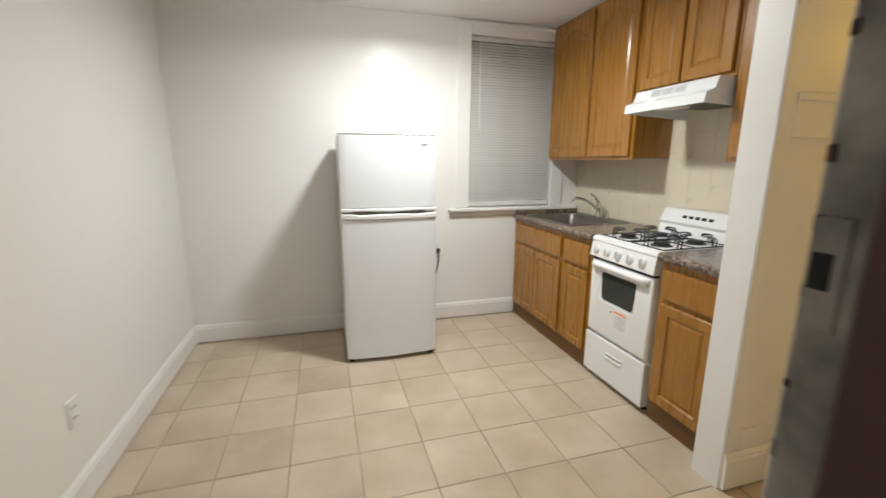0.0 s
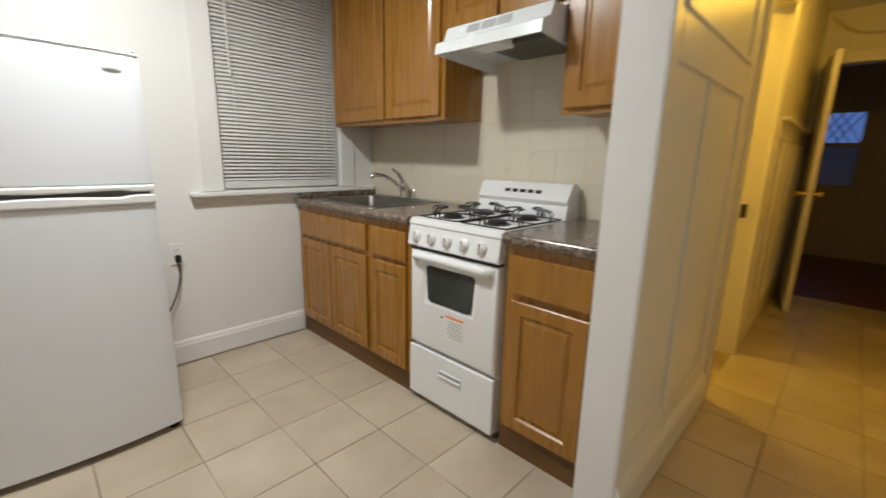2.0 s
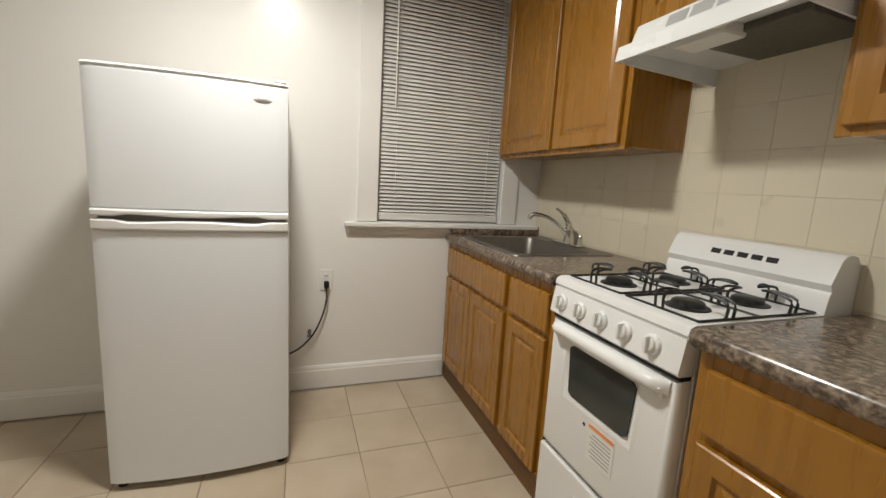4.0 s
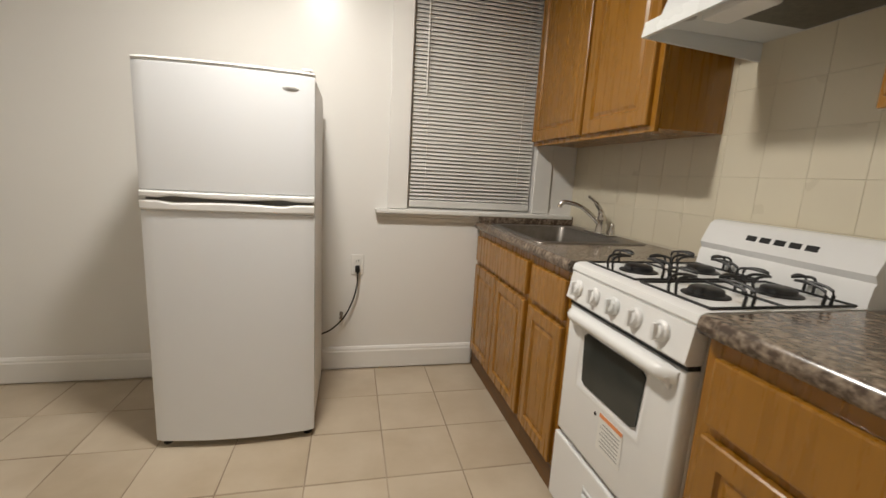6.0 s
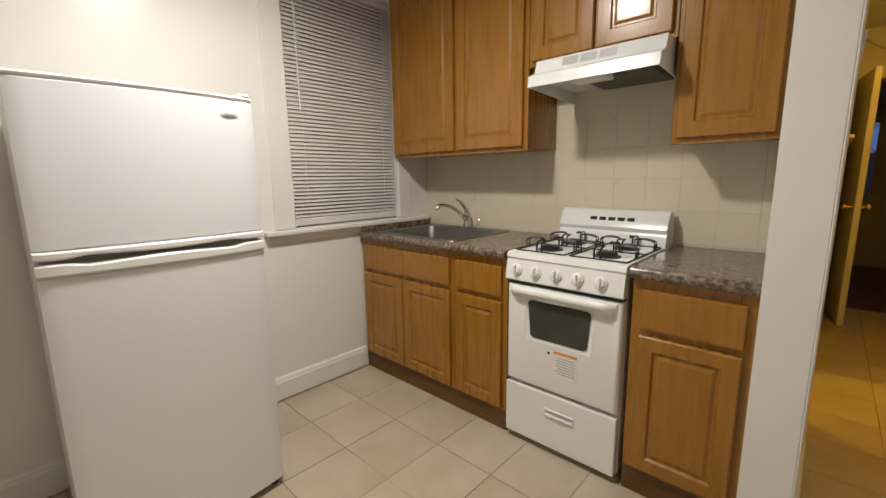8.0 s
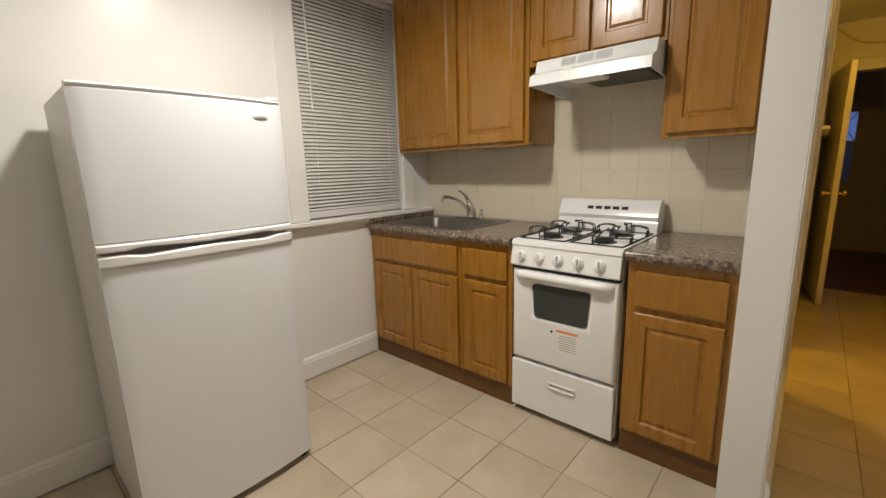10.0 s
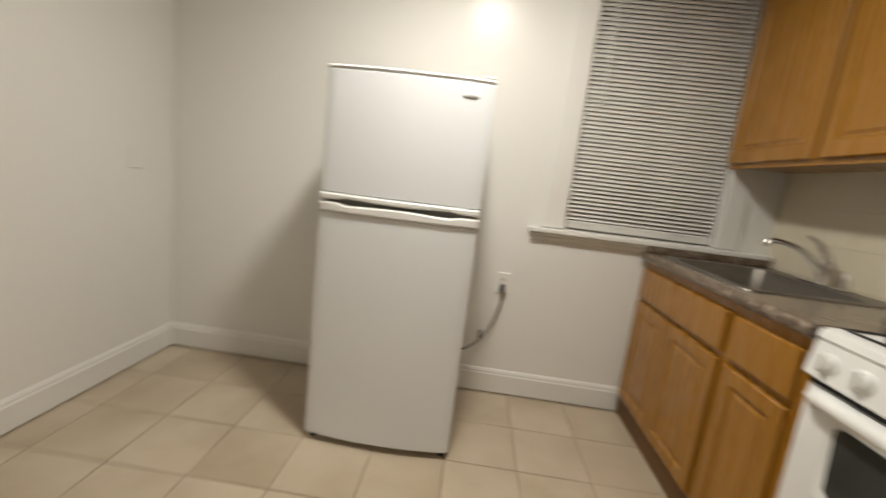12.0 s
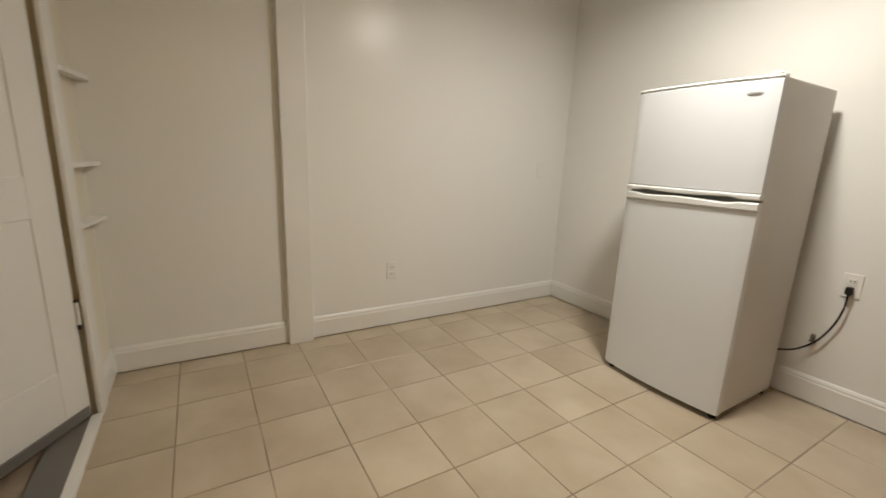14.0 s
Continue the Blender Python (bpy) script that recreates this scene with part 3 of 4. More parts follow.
def hole_ring(grow, depth):
    return [bm.verts.new((XF - depth, y, z)) for y, z in ((wy0 - grow, wz0 - grow), (wy1 + grow, wz0 - grow), (wy1 + grow + 0.01, wz1 + grow), (wy0 - grow - 0.01, wz1 + grow))]
rings = [door_ring(0, -0.03), door_ring(0, -0.006), door_ring(0.004, 0.002), door_ring(0.012, 0.008), door_ring(0.022, 0.01), hole_ring(0.03, 0.01), hole_ring(0.02, 0.014), hole_ring(0.01, 0.012), hole_ring(0.0, 0.004)]
for p, q in zip(rings, rings[1:]):
    for k in range(4):
        bm.faces.new((p[k], p[(k + 1) % 4], q[(k + 1) % 4], q[k]))
bm.faces.new(rings[-1])
bm.faces.new(rings[0][::-1])
bmesh.ops.recalc_face_normals(bm, faces=bm.faces[:])
odoor = part("oven_door", bm, ENAMEL, stove, soft=True)
bm = bmesh.new()
bmw = [(wy0 + 0.004, wz0 + 0.012), (wy0 + 0.02, wz0 + 0.002), (wy1 - 0.02, wz0 + 0.002), (wy1 - 0.004, wz0 + 0.012), (wy1 + 0.008, wz1 - 0.012), (wy1 - 0.006, wz1 - 0.001), (wy0 + 0.006, wz1 - 0.001), (wy0 - 0.008, wz1 - 0.012)]
prism(bm, bmw, "x", XF - 0.0095, XF - 0.0045)
part("oven_window", bm, OVENGLASS, odoor, "dark tinted oven window")
bm = bmesh.new()
sections = []
for i in range(25):
    u = i / 24
    rise = min(1.0, 12 * min(u, 1 - u)) ** 0.6
    d, drop = 0.006 + 0.032 * rise, 0.004 * (1 - rise)
    y = Y0 + 0.022 + (Y1 - Y0 - 0.044) * u
    sections.append([bm.verts.new((XF - 0.0085 - f * d, y, 0.76 - drop - h)) for f, h in
                     ((0, 0), (0.5, 0.001), (0.82, 0.006), (1.0, 0.016), (0.97, 0.028), (0.8, 0.035), (0.55, 0.033), (0.4, 0.026), (0, 0.022))])
for p, q in zip(sections, sections[1:]):
    for k in range(9):
        bm.faces.new((p[k], p[(k + 1) % 9], q[(k + 1) % 9], q[k]))
bm.faces.new(sections[0][::-1])
bm.faces.new(sections[-1])
bmesh.ops.recalc_face_normals(bm, faces=bm.faces[:])
part("handle", bm, ENAMEL, odoor, soft=True)
for ya, inner in ((Y0 + 0.03, 1), (Y1 - 0.03, -1)):
    bm = bmesh.new()
    top = [bm.verts.new(p) for p in ((XF - 0.009, ya, 0.74), (XF - 0.035, ya, 0.738), (XF - 0.035, ya + inner * 0.055, 0.734), (XF - 0.009, ya + inner * 0.075, 0.736))]
    low = [bm.verts.new(p) for p in ((XF - 0.009, ya + inner * 0.006, 0.7), (XF - 0.017, ya + inner * 0.01, 0.706), (XF - 0.015, ya + inner * 0.022, 0.706), (XF - 0.009, ya + inner * 0.026, 0.7))]
    for k in range(4):
        bm.faces.new((top[k], top[(k + 1) % 4], low[(k + 1) % 4], low[k]))
    bm.faces.new(top)
    bm.faces.new(low[::-1])
    bmesh.ops.recalc_face_normals(bm, faces=bm.faces[:])
    bmesh.ops.bevel(bm, geom=bm.edges[:], offset=0.003, segments=2, affect="EDGES")
    part("handle_bracket", bm, ENAMEL, odoor, soft=True)
st = part("sticker", slab(XF - 0.0116, XF - 0.0104, 1.975, 2.085, 0.385, 0.5), PAPER, odoor, "white warning label with orange band")
bm = bmesh.new()
for i in range(7):
    box(bm, XF - 0.0121, XF - 0.0115, 1.985, 2.065 + 0.008 * (i % 2), 0.4 + i * 0.0115, 0.4035 + i * 0.0115)
part("print", bm, INK, st)
part("band", slab(XF - 0.0121, XF - 0.0115, 1.977, 2.083, 0.486, 0.498), ORANGE, st)
part("warning_mark", disc(bmesh.new(), (XF - 0.0095, 2.107, 0.48), (-1, 0, 0), [(0.007, 0), (0.006, 0.001)], 10), BLACK, odoor)
drawer = part("drawer", slab(XF - 0.01, XF + 0.03, Y0 + 0.002, Y1 - 0.002, 0.034, 0.287, bevel=0.007, seg=2), ENAMEL, stove)
bm = bmesh.new()
box(bm, XF - 0.016, XF - 0.009, 1.985, 2.115, 0.213, 0.221, bevel=0.003)
box(bm, XF - 0.02, XF - 0.009, 1.985, 2.115, 0.188, 0.199, bevel=0.004)
box(bm, XF - 0.014, XF - 0.009, 1.98, 1.987, 0.185, 0.225, bevel=0.002)
box(bm, XF - 0.014, XF - 0.009, 2.113, 2.12, 0.185, 0.225, bevel=0.002)
part("drawer_pull", bm, HOODM, drawer)
part("pull_recess", slab(XF - 0.0112, XF - 0.009, 1.988, 2.112, 0.199, 0.213), BADGE, drawer)
bm = bmesh.new()
prism(bm, [(2.31, 0.904), (2.318, 0.955), (2.325, 0.965), (2.315, 0.985), (2.345, 1.05), (2.36, 1.062), (2.385, 1.066), (2.41, 1.06), (2.43, 1.03), (2.43, 0.87), (2.36, 0.87)], "y", Y0, Y1)
guard = part("backguard", bm, ENAMEL, stove, soft=True)
for i in range(5):
    y = 2.15 - i * 0.045
    bm = bmesh.new()
    box(bm, -0.017, 0.017, -0.009, 0.009, -0.0015, 0.0015, bevel=0.0012)
    ob = part("vent_slot", bm, BLACK, guard)
    ob.matrix_basis = Matrix(((0, 0.42, -0.908, 2.3325), (-1, 0, 0, y), (0, 0.908, 0.42, 1.022), (0, 0, 0, 1)))
for x in (1.97, 2.2):
    for y in (1.935, 2.19):
        bm = disc(bmesh.new(), (x, y, 0.9045), (0, 0, 1), [(0.056, 0), (0.055, 0.003), (0.05, 0.004), (0.042, 0.006), (0.04, 0.016), (0.034, 0.02), (0.01, 0.021)], 28)
        part("burner", bm, IRON, stove, soft=True)
for y in (1.935, 2.19):
    bm = bmesh.new()
    zt, z0 = 0.951, 0.908
    xs0, xs1, a, b = 1.87, 2.295, y - 0.115, y + 0.115
    tube(bm, [(xs0, a, z0), (xs1, a, z0), (xs1, b, z0), (xs0, b, z0), (xs0, a, z0)], 0.0034, 6)
    tube(bm, [((xs0 + xs1) / 2, a, z0), ((xs0 + xs1) / 2, b, z0)], 0.0034, 6)
    for cx in (1.97, 2.2):
        for dx, dy in ((1, 0), (-1, 0), (0, 1), (0, -1)):
            ro = 0.1 if dx else 0.115
            px, py = cx + dx * ro, y + dy * ro
            sx, sy = (0, 0.012) if dx else (0.012, 0)
            tube(bm, curve([(px - sx, py - sy, z0), (px - sx, py - sy, zt - 0.006), (cx + dx * 0.07 - sx, y + dy * 0.07 - sy, zt + 0.004), (cx + dx * 0.035, y + dy * 0.035, zt),
                            (cx + dx * 0.07 + sx, y + dy * 0.07 + sy, zt + 0.004), (px + sx, py + sy, zt - 0.006), (px + sx, py + sy, z0)], 3), 0.0038, 6)
    part("grate", bm, IRON, stove, "black wire burner grate", soft=True)
for x in (XF + 0.05, 2.37):
    for y in (Y0 + 0.04, Y1 - 0.04):
        part("foot", disc(bmesh.new(), (x, y, 0), (0, 0, 1), [(0.016, 0), (0.018, 0.012), (0.012, 0.02), (0.01, 0.031)], 14), BLACK, stove)

# ---- range hood ----
hood = thing("range_hood", (2.2, 2.06, 1.62), "white enamel range hood under the short cabinet", "range hood")
HY0, HY1 = 1.785, 2.33
bm = bmesh.new()
prism(bm, [(2.437, 1.745), (2.05, 1.745), (2.03, 1.69), (1.98, 1.668), (1.972, 1.622), (1.984, 1.622), (1.99, 1.66), (2.437, 1.66)], "y", HY0 + 0.006, HY1 - 0.006)
part("shell", bm, HOODM, hood)
for y in (HY0, HY1 - 0.006):
    bm = prism(bmesh.new(), [(2.437, 1.745), (2.05, 1.745), (2.03, 1.69), (1.98, 1.668), (1.972, 1.622), (2.437, 1.6)], "y", y, y + 0.006)
    part("side_panel", bm, HOODM, hood)
part("filter", slab(2.1, 2.37, 1.84, 2.14, 1.638, 1.661, bevel=0.003), FILTER, hood, "dark grease filter under the hood")
part("lamp_cover", slab(2.03, 2.12, 2.0, 2.16, 1.625, 1.661, bevel=0.01, seg=2), PLASTIC, hood, "white plastic lamp cover")
part("switch", disc(bmesh.new(), (2.05, 2.23, 1.66), (0, 0, -1), [(0.022, 0), (0.02, 0.004), (0.01, 0.005)], 16), GREY, hood)
for i in range(3):
    bm = bmesh.new()
    y0 = 1.965 + i * 0.082
    for k in range(6):
        z = 1.702 + k * 0.006
        x = 2.03 + (z - 1.69) * 0.364
        box(bm, x - 0.0022, x + 0.002, y0, y0 + 0.07, z, z + 0.003)
    part("vent_grille", bm, BADGE, hood)

# ---- refrigerator ----
fr = thing("refrigerator", (0.645, 3.08, 0), "white top-freezer refrigerator standing against the wall", "refrigerator")
FX0, FX1, FY, FT = 0.335, 0.95, 2.805, 1.505
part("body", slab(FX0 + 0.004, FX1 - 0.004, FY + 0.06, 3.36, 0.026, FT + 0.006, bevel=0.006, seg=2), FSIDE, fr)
part("condenser", slab(FX0 + 0.03, FX1 - 0.03, 3.36, 3.385, 0.2, 1.4), GREY, fr)


def curved_front(bm, lower, upper, back, bulge=0.026, n=28, inset=0.0):
    """A bowed door: lower(s) and upper(s) give its edges along the width."""
    front, rear = [], []
    for i in range(n + 1):
        s = i / n
        x = FX0 + (FX1 - FX0) * s
        y = FY + 0.012 - bulge * (1 - (2 * s - 1) ** 2) + inset
        if i in (0, n):
            y += 0.006
        z0, z1 = lower(s), upper(s)
        front.append([bm.verts.new((x, y + 0.006, z0)), bm.verts.new((x, y, z0 + 0.006)), bm.verts.new((x, y, z1 - 0.006)), bm.verts.new((x, y + 0.006, z1))])
        rear.append([bm.verts.new((x, back, z0)), bm.verts.new((x, back, z1))])
    for i in range(n):
        for k in range(3):
            bm.faces.new((front[i][k], front[i + 1][k], front[i + 1][k + 1], front[i][k + 1]))
        bm.faces.new((rear[i][0], rear[i + 1][0], front[i + 1][0], front[i][0]))
        bm.faces.new((front[i][3], front[i + 1][3], rear[i + 1][1], rear[i][1]))
        bm.faces.new((rear[i][1], rear[i + 1][1], rear[i + 1][0], rear[i][0]))
    for i in (0, n):
        bm.faces.new((front[i][0], front[i][1], front[i][2], front[i][3], rear[i][1], rear[i][0]))
    bmesh.ops.recalc_face_normals(bm, faces=bm.faces[:])
    return bm


def lens(s, a=0.12, b=0.88):
    return 0.0 if not a < s < b else min(1.0, (s - a) / 0.05, (b - s) / 0.05) * (0.55 + 0.45 * math.cos((s - 0.5) * math.tau / (b - a) * 0.98 + math.pi))


GAP = 1.02
part("freezer_door", curved_front(bmesh.new(), lambda s: GAP + 0.03, lambda s: FT - 0.003, FY + 0.055), FRIDGE, fr, soft=True)
part("fresh_food_door", curved_front(bmesh.new(), lambda s: 0.028, lambda s: GAP - 0.0415, FY + 0.055), FRIDGE, fr, soft=True)
part("freezer_handle", curved_front(bmesh.new(), lambda s: GAP + 0.005 + 0.008 * lens(s), lambda s: GAP + 0.0295, FY + 0.05, inset=-0.008), ENAMEL, fr, soft=True)
part("lower_handle", curved_front(bmesh.new(), lambda s: GAP - 0.041, lambda s: GAP - 0.005 - 0.009 * lens(s), FY + 0.05, inset=-0.008), ENAMEL, fr, soft=True)
part("gasket", slab(FX0 + 0.012, FX1 - 0.012, FY + 0.035, FY + 0.062, GAP - 0.02, GAP + 0.02), GREY, fr)
part("top_trim", curved_front(bmesh.new(), lambda s: FT - 0.003, lambda s: FT + 0.01, FY + 0.055, inset=-0.002), ENAMEL, fr)
part("hinge_cap", slab(FX1 - 0.045, FX1 - 0.008, FY + 0.01, FY + 0.08, FT + 0.01, FT + 0.022, bevel=0.004), PLASTIC, fr)
badge = disc(bmesh.new(), (0, 0, 0), (0, -1, 0), [(0.03, 0), (0.03, 0.002), (0.026, 0.003)], 24)
bmesh.ops.scale(badge, vec=(1, 1, 0.33), verts=badge.verts[:])
bmesh.ops.rotate(badge, cent=(0, 0, 0), matrix=Matrix.Rotation(radians(7), 3, "Z"), verts=badge.verts[:])
bmesh.ops.translate(badge, vec=(0.866, FY + 0.0005, 1.45), verts=badge.verts[:])
bd = part("badge", badge, BADGE, fr, "small oval grey maker's badge", soft=True)
mark = slab(-0.018, 0.018, -0.0045, -0.0025, -0.002, 0.003)
bmesh.ops.rotate(mark, cent=(0, 0, 0), matrix=Matrix.Rotation(radians(7), 3, "Z"), verts=mark.verts[:])
bmesh.ops.translate(mark, vec=(0.866, FY + 0.0005, 1.45), verts=mark.verts[:])
part("badge_mark", mark, INK, bd)
part("base_grille", slab(FX0 + 0.02, FX1 - 0.02, FY + 0.06, FY + 0.1, 0.006, 0.0255), BLACK, fr)
for x in (FX0 + 0.03, FX1 - 0.03):
    for y in (FY + 0.05, 3.32):
        part("foot", disc(bmesh.new(), (x, y, 0), (0, 0, 1), [(0.018, 0), (0.018, 0.01), (0.012, 0.014), (0.012, 0.03)], 12), BLACK, fr)


# ---- outlets, cord ----
def outlet(place, axis, label, blank=False):
    x, y, z = place
    ob = thing("wall_outlet", place, label, "outlet")
    def bx(a, b, z0, z1, d0, d1, bevel=0.0):
        if axis == "y":
            return slab(x + a, x + b, y - d1, y - d0, z + z0, z + z1, bevel=bevel)
        return slab(x + d0, x + d1, y + a, y + b, z + z0, z + z1, bevel=bevel)
    part("cover_plate", bx(-0.036, 0.036, -0.058, 0.058, 0.0, 0.006, 0.0025), PLASTIC, ob)
    if not blank:
        for dz in (-0.021, 0.021):
            f = part("receptacle", bx(-0.017, 0.017, dz - 0.015, dz + 0.015, 0.006, 0.008, 0.001), PLASTIC, ob)
            part("slot", bx(-0.008, -0.005, dz - 0.004, dz + 0.007, 0.008, 0.0086), BLACK, f)
            part("slot", bx(0.005, 0.008, dz - 0.004, dz + 0.007, 0.008, 0.0086), BLACK, f)
    return ob


outlet((1.135, N, 0.635), "y", "white duplex outlet with a black plug")
outlet((W, 1.93, 0.388), "x", "white duplex outlet above the baseboard")
outlet((W, 3.2, 1.08), "x", "white blank cover plate", True)
cord = thing("power_cord", (1.135, N - 0.03, 0.6), "black refrigerator cord plugged into the outlet", "power cord")
part("plug", slab(1.122, 1.148, N - 0.04, N - 0.008, 0.595, 0.632, bevel=0.006, seg=2), BLACK, cord)
part("cable", tube(bmesh.new(), curve([(1.135, N - 0.03, 0.6), (1.135, N - 0.032, 0.53), (1.115, N - 0.03, 0.44), (1.07, N - 0.03, 0.34), (1.0, N - 0.035, 0.265), (0.93, N - 0.05, 0.235)]), 0.0045, 7), BLACK, cord, soft=True)
valve = thing("water_valve", (1.045, N, 0.33), "small painted pipe stub on the wall", "pipe")
part("stub", tube(bmesh.new(), [(1.045, N, 0.335), (1.045, N - 0.03, 0.335)], 0.008, 10), TRIM, valve)
part("cap", tube(bmesh.new(), [(1.045, N - 0.022, 0.32), (1.05, N - 0.022, 0.36)], 0.01, 10), STEEL, valve)

# ---- lamps ----
lamp = thing("ceiling_lamp", (0.88, 2.41, H), "lit white glass flush ceiling lamp", "lamp")
part("canopy", disc(bmesh.new(), (0.88, 2.41, H), (0, 0, -1), [(0.13, 0), (0.13, 0.012), (0.1, 0.02)], 28), CHROME, lamp)
part("shade", disc(bmesh.new(), (0.88, 2.41, H - 0.02), (0, 0, -1), [(0.115, 0), (0.11, 0.015), (0.09, 0.03), (0.05, 0.037)], 28), DOME, lamp, soft=True)
hl = thing("ceiling_lamp", (3.55, 0.83, H), "lit amber bell-shaped glass hall lamp", "lamp")
part("canopy", disc(bmesh.new(), (3.55, 0.83, H), (0, 0, -1), [(0.07, 0), (0.065, 0.02), (0.02, 0.035)], 20), BRASS, hl, soft=True)
part("stem", tube(bmesh.new(), [(3.55, 0.83, H - 0.02), (3.55, 0.83, 2.27)], 0.009, 8), BRASS, hl)
part("shade", disc(bmesh.new(), (3.55, 0.83, 2.28), (0, 0, -1), [(0.03, 0), (0.04, 0.03), (0.045, 0.06), (0.06, 0.09), (0.075, 0.115)], 24), SHADE, hl, soft=True)

# ---- doors ----
# the open entrance door, brown frame with beige panels; local x runs along the leaf from the hinge
LEAF = 0.9
ent = thing("door_1", (DX0 + 0.006, S - 0.06, 0.026), "entrance door standing ajar, white panelled inside, brown outside", "door", kind="structure", turn=-32)
bm = bmesh.new()
t0, t1 = 0.0, 0.042
for a, b, z0, z1 in ((0, 0.11, 0, 2.02), (LEAF - 0.115, LEAF, 0, 2.02), (0.11, LEAF - 0.115, 0, 0.2), (0.11, LEAF - 0.115, 1.9, 2.02), (0.33, 0.43, 0.2, 1.9)):
    box(bm, a, b, t0, t1, z0, z1, bevel=0.003)
part("stile_frame", bm, BROWN, ent, local=True)
for a, b in ((0.11, 0.33), (0.43, LEAF - 0.115)):
    part("panel", slab(a, b, 0.008, 0.034, 0.2, 1.9), BEIGE, ent, "beige painted door panel", local=True)
hx = LEAF - 0.055
part("lock_plate", slab(hx - 0.038, hx + 0.045, -0.005, 0.0, 1.277, 1.417, bevel=0.002), BRASS, ent, "polished brass lock guard plate", local=True)
part("lock_cylinder", disc(bmesh.new(), (hx, -0.005, 1.352), (0, -1, 0), [(0.033, 0), (0.032, 0.008), (0.024, 0.016), (0.018, 0.022), (0.006, 0.022)], 22), BRASS, ent, local=True, soft=True)
part("keyhole_cover", disc(bmesh.new(), (hx, 0.0, 1.216), (0, -1, 0), [(0.02, 0), (0.018, 0.006), (0.01, 0.008)], 18), JAMB, ent, local=True, soft=True)
part("escutcheon", slab(hx - 0.024, hx + 0.024, -0.005, 0.0, 0.94, 1.13, bevel=0.002), BROWN, ent, local=True)
part("knob", disc(bmesh.new(), (hx, -0.004, 1.053), (0, -1, 0), [(0.012, 0), (0.01, 0.025), (0.013, 0.03), (0.026, 0.04), (0.028, 0.052), (0.022, 0.062), (0.008, 0.066)], 22), IRON, ent, "dark worn metal door knob", local=True, soft=True)
part("peephole", disc(bmesh.new(), (0.38, 0.0, 1.5), (0, -1, 0), [(0.011, 0), (0.01, 0.003), (0.005, 0.003)], 14), IRON, ent, local=True)
part("edge_bolt", slab(LEAF - 0.001, LEAF + 0.002, 0.01, 0.032, 0.95, 1.12), BRASS, ent, local=True)
bm = bmesh.new()
for a, b, z0, z1 in ((0, 0.11, 0, 2.02), (LEAF - 0.115, LEAF, 0, 2.02), (0.11, LEAF - 0.115, 0, 0.25), (0.11, LEAF - 0.115, 0.85, 1.0), (0.11, LEAF - 0.115, 1.9, 2.02)):
    box(bm, a, b, 0.043, 0.05, z0, z1, bevel=0.002)
box(bm, 0.11, LEAF - 0.115, 0.043, 0.045, 0.25, 0.85)
box(bm, 0.11, LEAF - 0.115, 0.043, 0.045, 1.0, 1.9)
part("inner_face", bm, TRIM, ent, "white painted inner side of the door", local=True)
for z in (0.4, 1.75):
    hinge = part("hinge", tube(bmesh.new(), [(-0.002, 0.056, z), (-0.002, 0.056, z + 0.1)], 0.007, 10), TRIM, ent, "painted hinge with dark pins", local=True, soft=True)
    for a, b in ((z - 0.016, z + 0.004), (z + 0.098, z + 0.108)):
        part("pin", tube(bmesh.new(), [(-0.002, 0.056, a), (-0.002, 0.056, b)], 0.0075, 10), IRON, hinge, local=True, soft=True)
part("door_sweep", slab(0.01, LEAF - 0.01, 0.05, 0.058, 0.0, 0.045, bevel=0.002), RUBBER, ent, local=True)

far = thing("door_2", (5.49, 1.2, 0.01), "cream panelled door standing ajar at the hall's end", "door", kind="structure", turn=188)
part("leaf", slab(0, 0.7, -0.04, 0.0, 0, 1.98, bevel=0.003), CREAM, far, local=True)
part("door_knob", disc(bmesh.new(), (0.64, 0.0, 0.95), (0, 1, 0), [(0.012, 0), (0.01, 0.03), (0.024, 0.04), (0.026, 0.055), (0.01, 0.062)], 18), BRASS, far, local=True, soft=True)
part("door_knob", disc(bmesh.new(), (0.64, -0.04, 0.95), (0, -1, 0), [(0.012, 0), (0.01, 0.03), (0.024, 0.04), (0.026, 0.055), (0.01, 0.062)], 18), BRASS, far, local=True, soft=True)
structure("strike_plate", slab(3.594, 3.601, PS + 0.05, PS + 0.08, 0.86, 0.94), IRON, "dark strike plate on the doorway's jamb", "door hardware")

# far window
fw = thing("window_2", (8.0, 1.06, 0.9), "small window showing blue dusk light", "window", kind="structure")
bm = bmesh.new()
for y0, y1, z0, z1 in ((0.88, 0.92, 0.9, 1.88), (1.36, 1.4, 0.9, 1.88), (0.92, 1.36, 0.9, 0.94), (0.92, 1.36, 1.84, 1.88), (0.92, 1.36, 1.42, 1.47)):
    box(bm, 8.0, 8.05, y0, y1, z0, z1)
part("window_frame", bm, ROOM, fw)
bm = bmesh.new()
for k in range(-3, 5):
    y = 0.92 + k * 0.1
    for d in (1, -1):
        pts = [(8.03, y + (0 if d > 0 else 0.24), 1.47), (8.03, y + (0.24 if d > 0 else 0), 1.84)]
        if min(p[1] for p in pts) > 0.86 and max(p[1] for p in pts) < 1.42:
            tube(bm, pts, 0.006, 5)
part("grille", bm, ROOM, fw)

conduit = thing("cable_conduit", (5.4, 0.9, 2.3), "painted cable looping under the hall ceiling", "cable")
part("cable", tube(bmesh.new(), curve([(5.48, 1.25, 2.38), (5.48, 1.1, 2.25), (5.48, 0.95, 2.21), (5.48, 0.78, 2.24), (5.48, 0.66, 2.2), (5.48, 0.6, 2.3)]), 0.008, 7), BEIGE, conduit, soft=True)
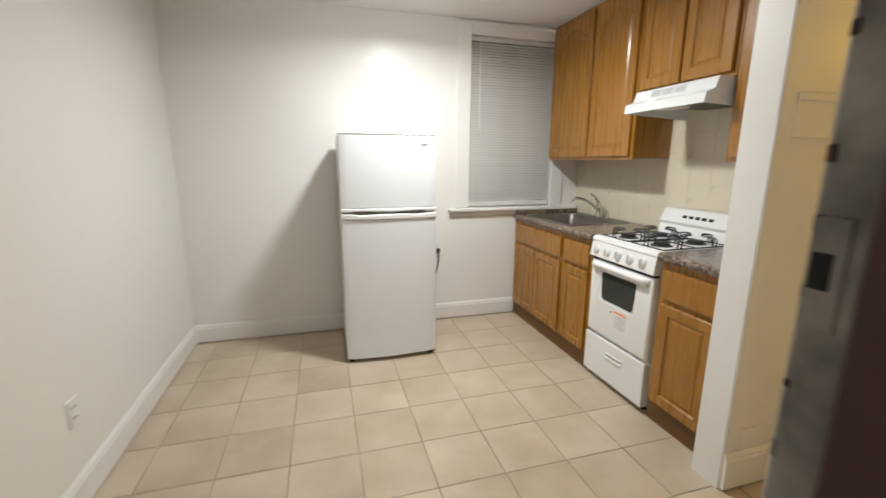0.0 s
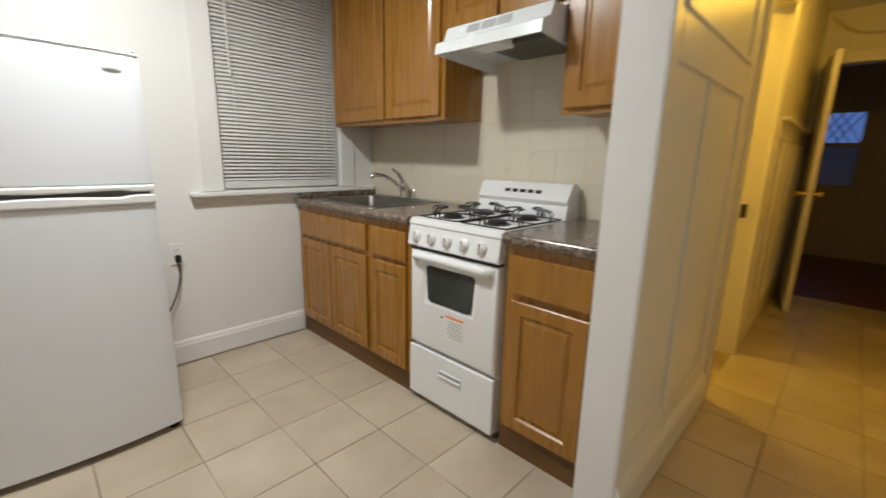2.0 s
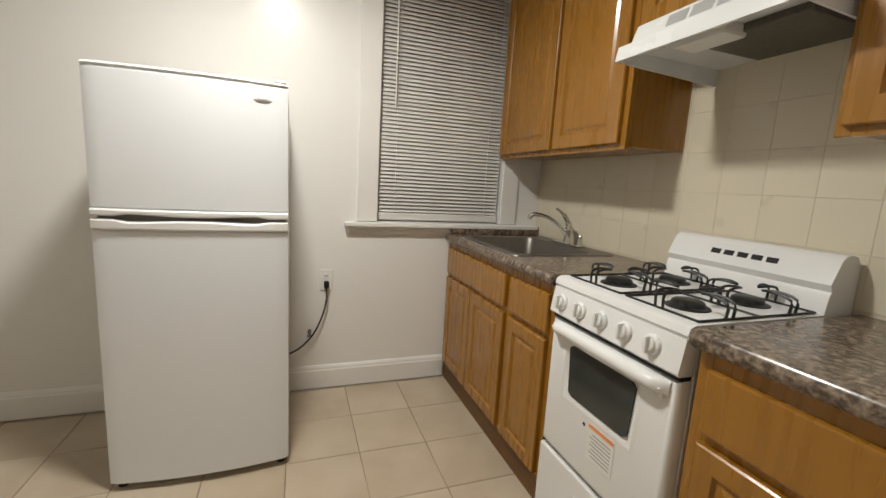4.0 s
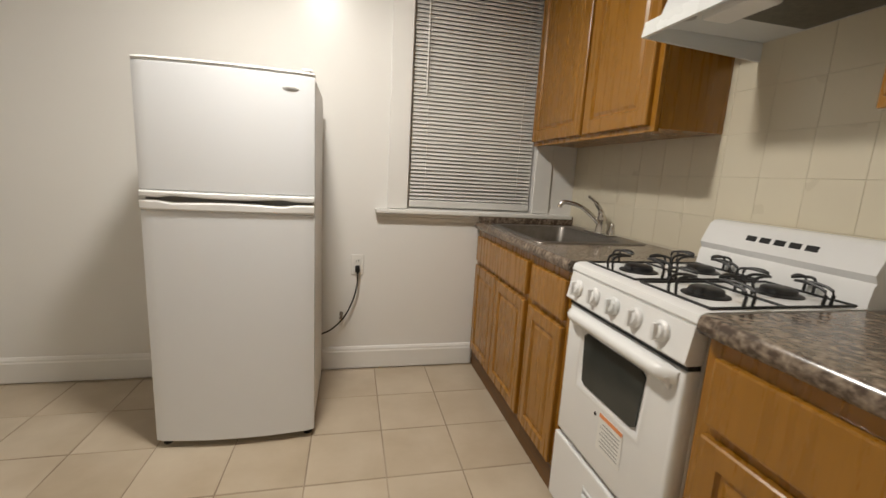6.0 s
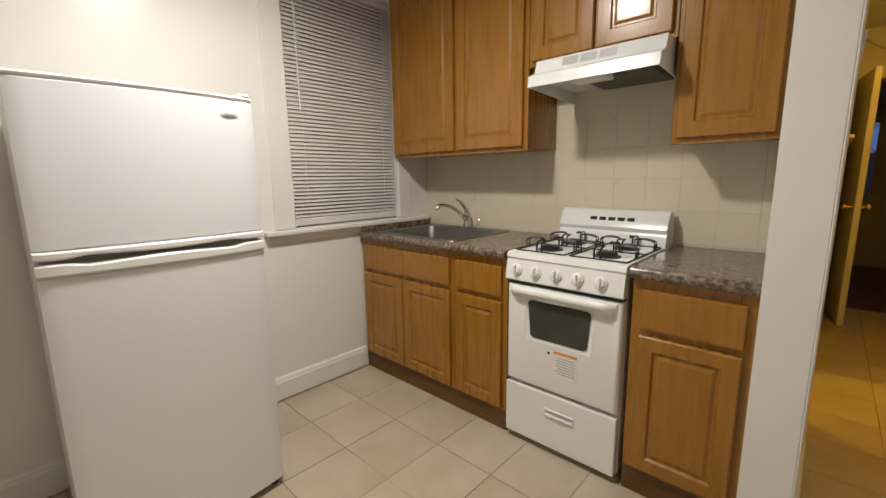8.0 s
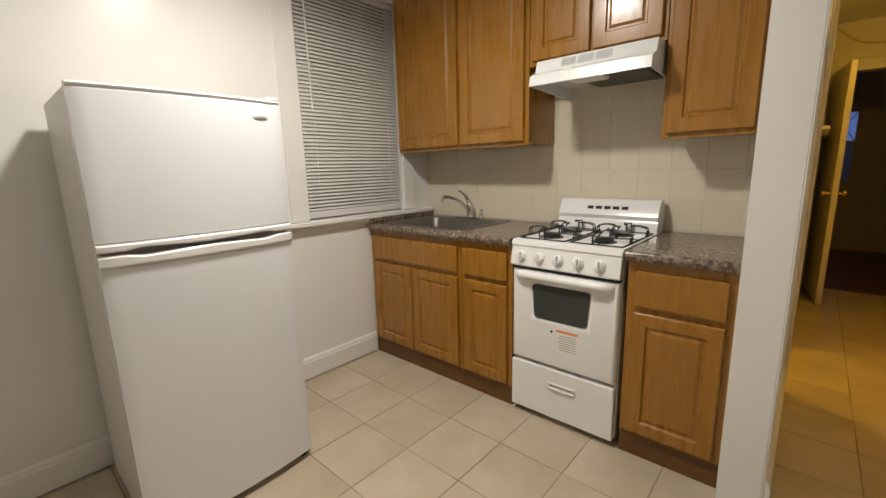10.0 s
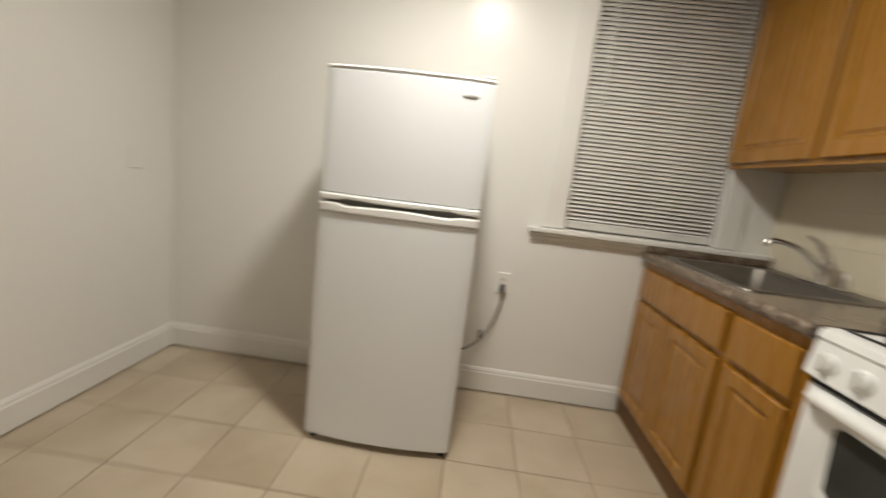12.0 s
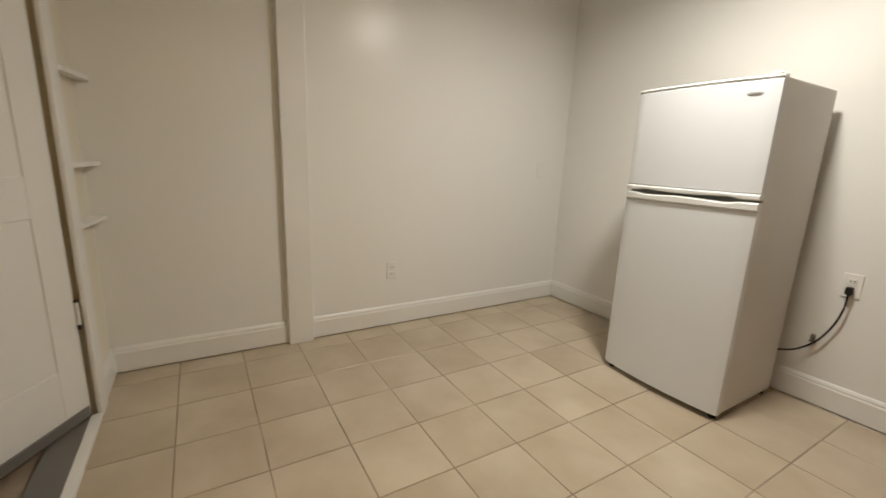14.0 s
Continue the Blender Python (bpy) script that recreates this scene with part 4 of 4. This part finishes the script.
part("junction_box", slab(5.44, 5.5, 0.72, 0.82, 2.22, 2.34, bevel=0.004), BEIGE, conduit)
part("pipe", tube(bmesh.new(), [(4.2, 0.78, 2.405), (5.47, 0.78, 2.405), (5.47, 0.78, 2.34)], 0.011, 8), BEIGE, conduit)

# corner shelves by the entrance
for z in (0.8, 1.05, 1.42):
    structure("corner_shelf", prism(bmesh.new(), [(W, S), (-0.45, S), (-0.47, S + 0.025), (W + 0.04, S + 0.06), (W, S + 0.06)], "z", z, z + 0.018), TRIM, "small white painted corner shelf", "shelf")

# ---- tiles ----
tile_bm = bmesh.new()
P = 0.305
box(tile_bm, -P / 2 + 0.0025, P / 2 - 0.0025, -P / 2 + 0.0025, P / 2 - 0.0025, -0.006, 0.0, bevel=0.0015)
tile_mesh = mesh("tile", tile_bm, TILE)


def floor_tile(cx, cy, x0, x1, y0, y1):
    a, b, c, d = max(cx - P / 2, x0), min(cx + P / 2, x1), max(cy - P / 2, y0), min(cy + P / 2, y1)
    if b - a < 0.02 or d - c < 0.02:
        return
    if b - a > P - 1e-4 and d - c > P - 1e-4:
        ob = new("tile", tile_mesh)
        ob.location = (cx, cy, random.uniform(-0.0006, 0.0004))
    else:
        ob = new("tile", mesh("tile", slab(a - cx + 0.0025, b - cx - 0.0025, c - cy + 0.0025, d - cy - 0.0025, -0.006, 0.0, bevel=0.0015), TILE))
        ob.location = (cx, cy, 0)
    ob.parent = FLOOR


for i in range(-8, 16):
    for j in range(-9, 5):
        cx, cy = 1.245 + (i + 0.5) * P, 2.515 + (j + 0.5) * P
        if cy > PN and cx < E + P / 2:
            floor_tile(cx, cy, W, E, PN if cx > PX + P / 2 else S, N)
        elif cx < PX + P:
            floor_tile(cx, cy, W, PX + P * 2, S - 0.13, N)
        else:
            floor_tile(cx, cy, W, 5.5, S, PS)

q = 0.152
wt = mesh("wall_tile", slab(-0.006, 0.0, -q / 2 + 0.0006, q / 2 - 0.0006, -q / 2 + 0.0006, q / 2 - 0.0006, bevel=0.0012), WTILE)
part("tile_bed", slab(E - 0.0055, E, PN + 0.002, N - 0.002, 0.9, 1.8), WGROUT, WALL_EAST)
for i in range(-3, 11):
    for j in range(0, 6):
        cy, cz = 1.794 + (i + 0.5) * q, 0.915 + (j + 0.5) * 0.15
        a, b = max(cy - q / 2, PN), min(cy + q / 2, N)
        if b - a < 0.02:
            continue
        if b - a > q - 1e-4:
            ob = new("tile", wt)
        else:
            ob = new("tile", mesh("wall_tile", slab(-0.006, 0.0, a - cy + 0.0006, b - cy - 0.0006, -q / 2 + 0.0006, q / 2 - 0.0006, bevel=0.0012), WTILE))
        ob.location, ob.scale = (E - 0.001, cy, cz), (1, 1, 0.15 / q)
        ob.parent = WALL_EAST
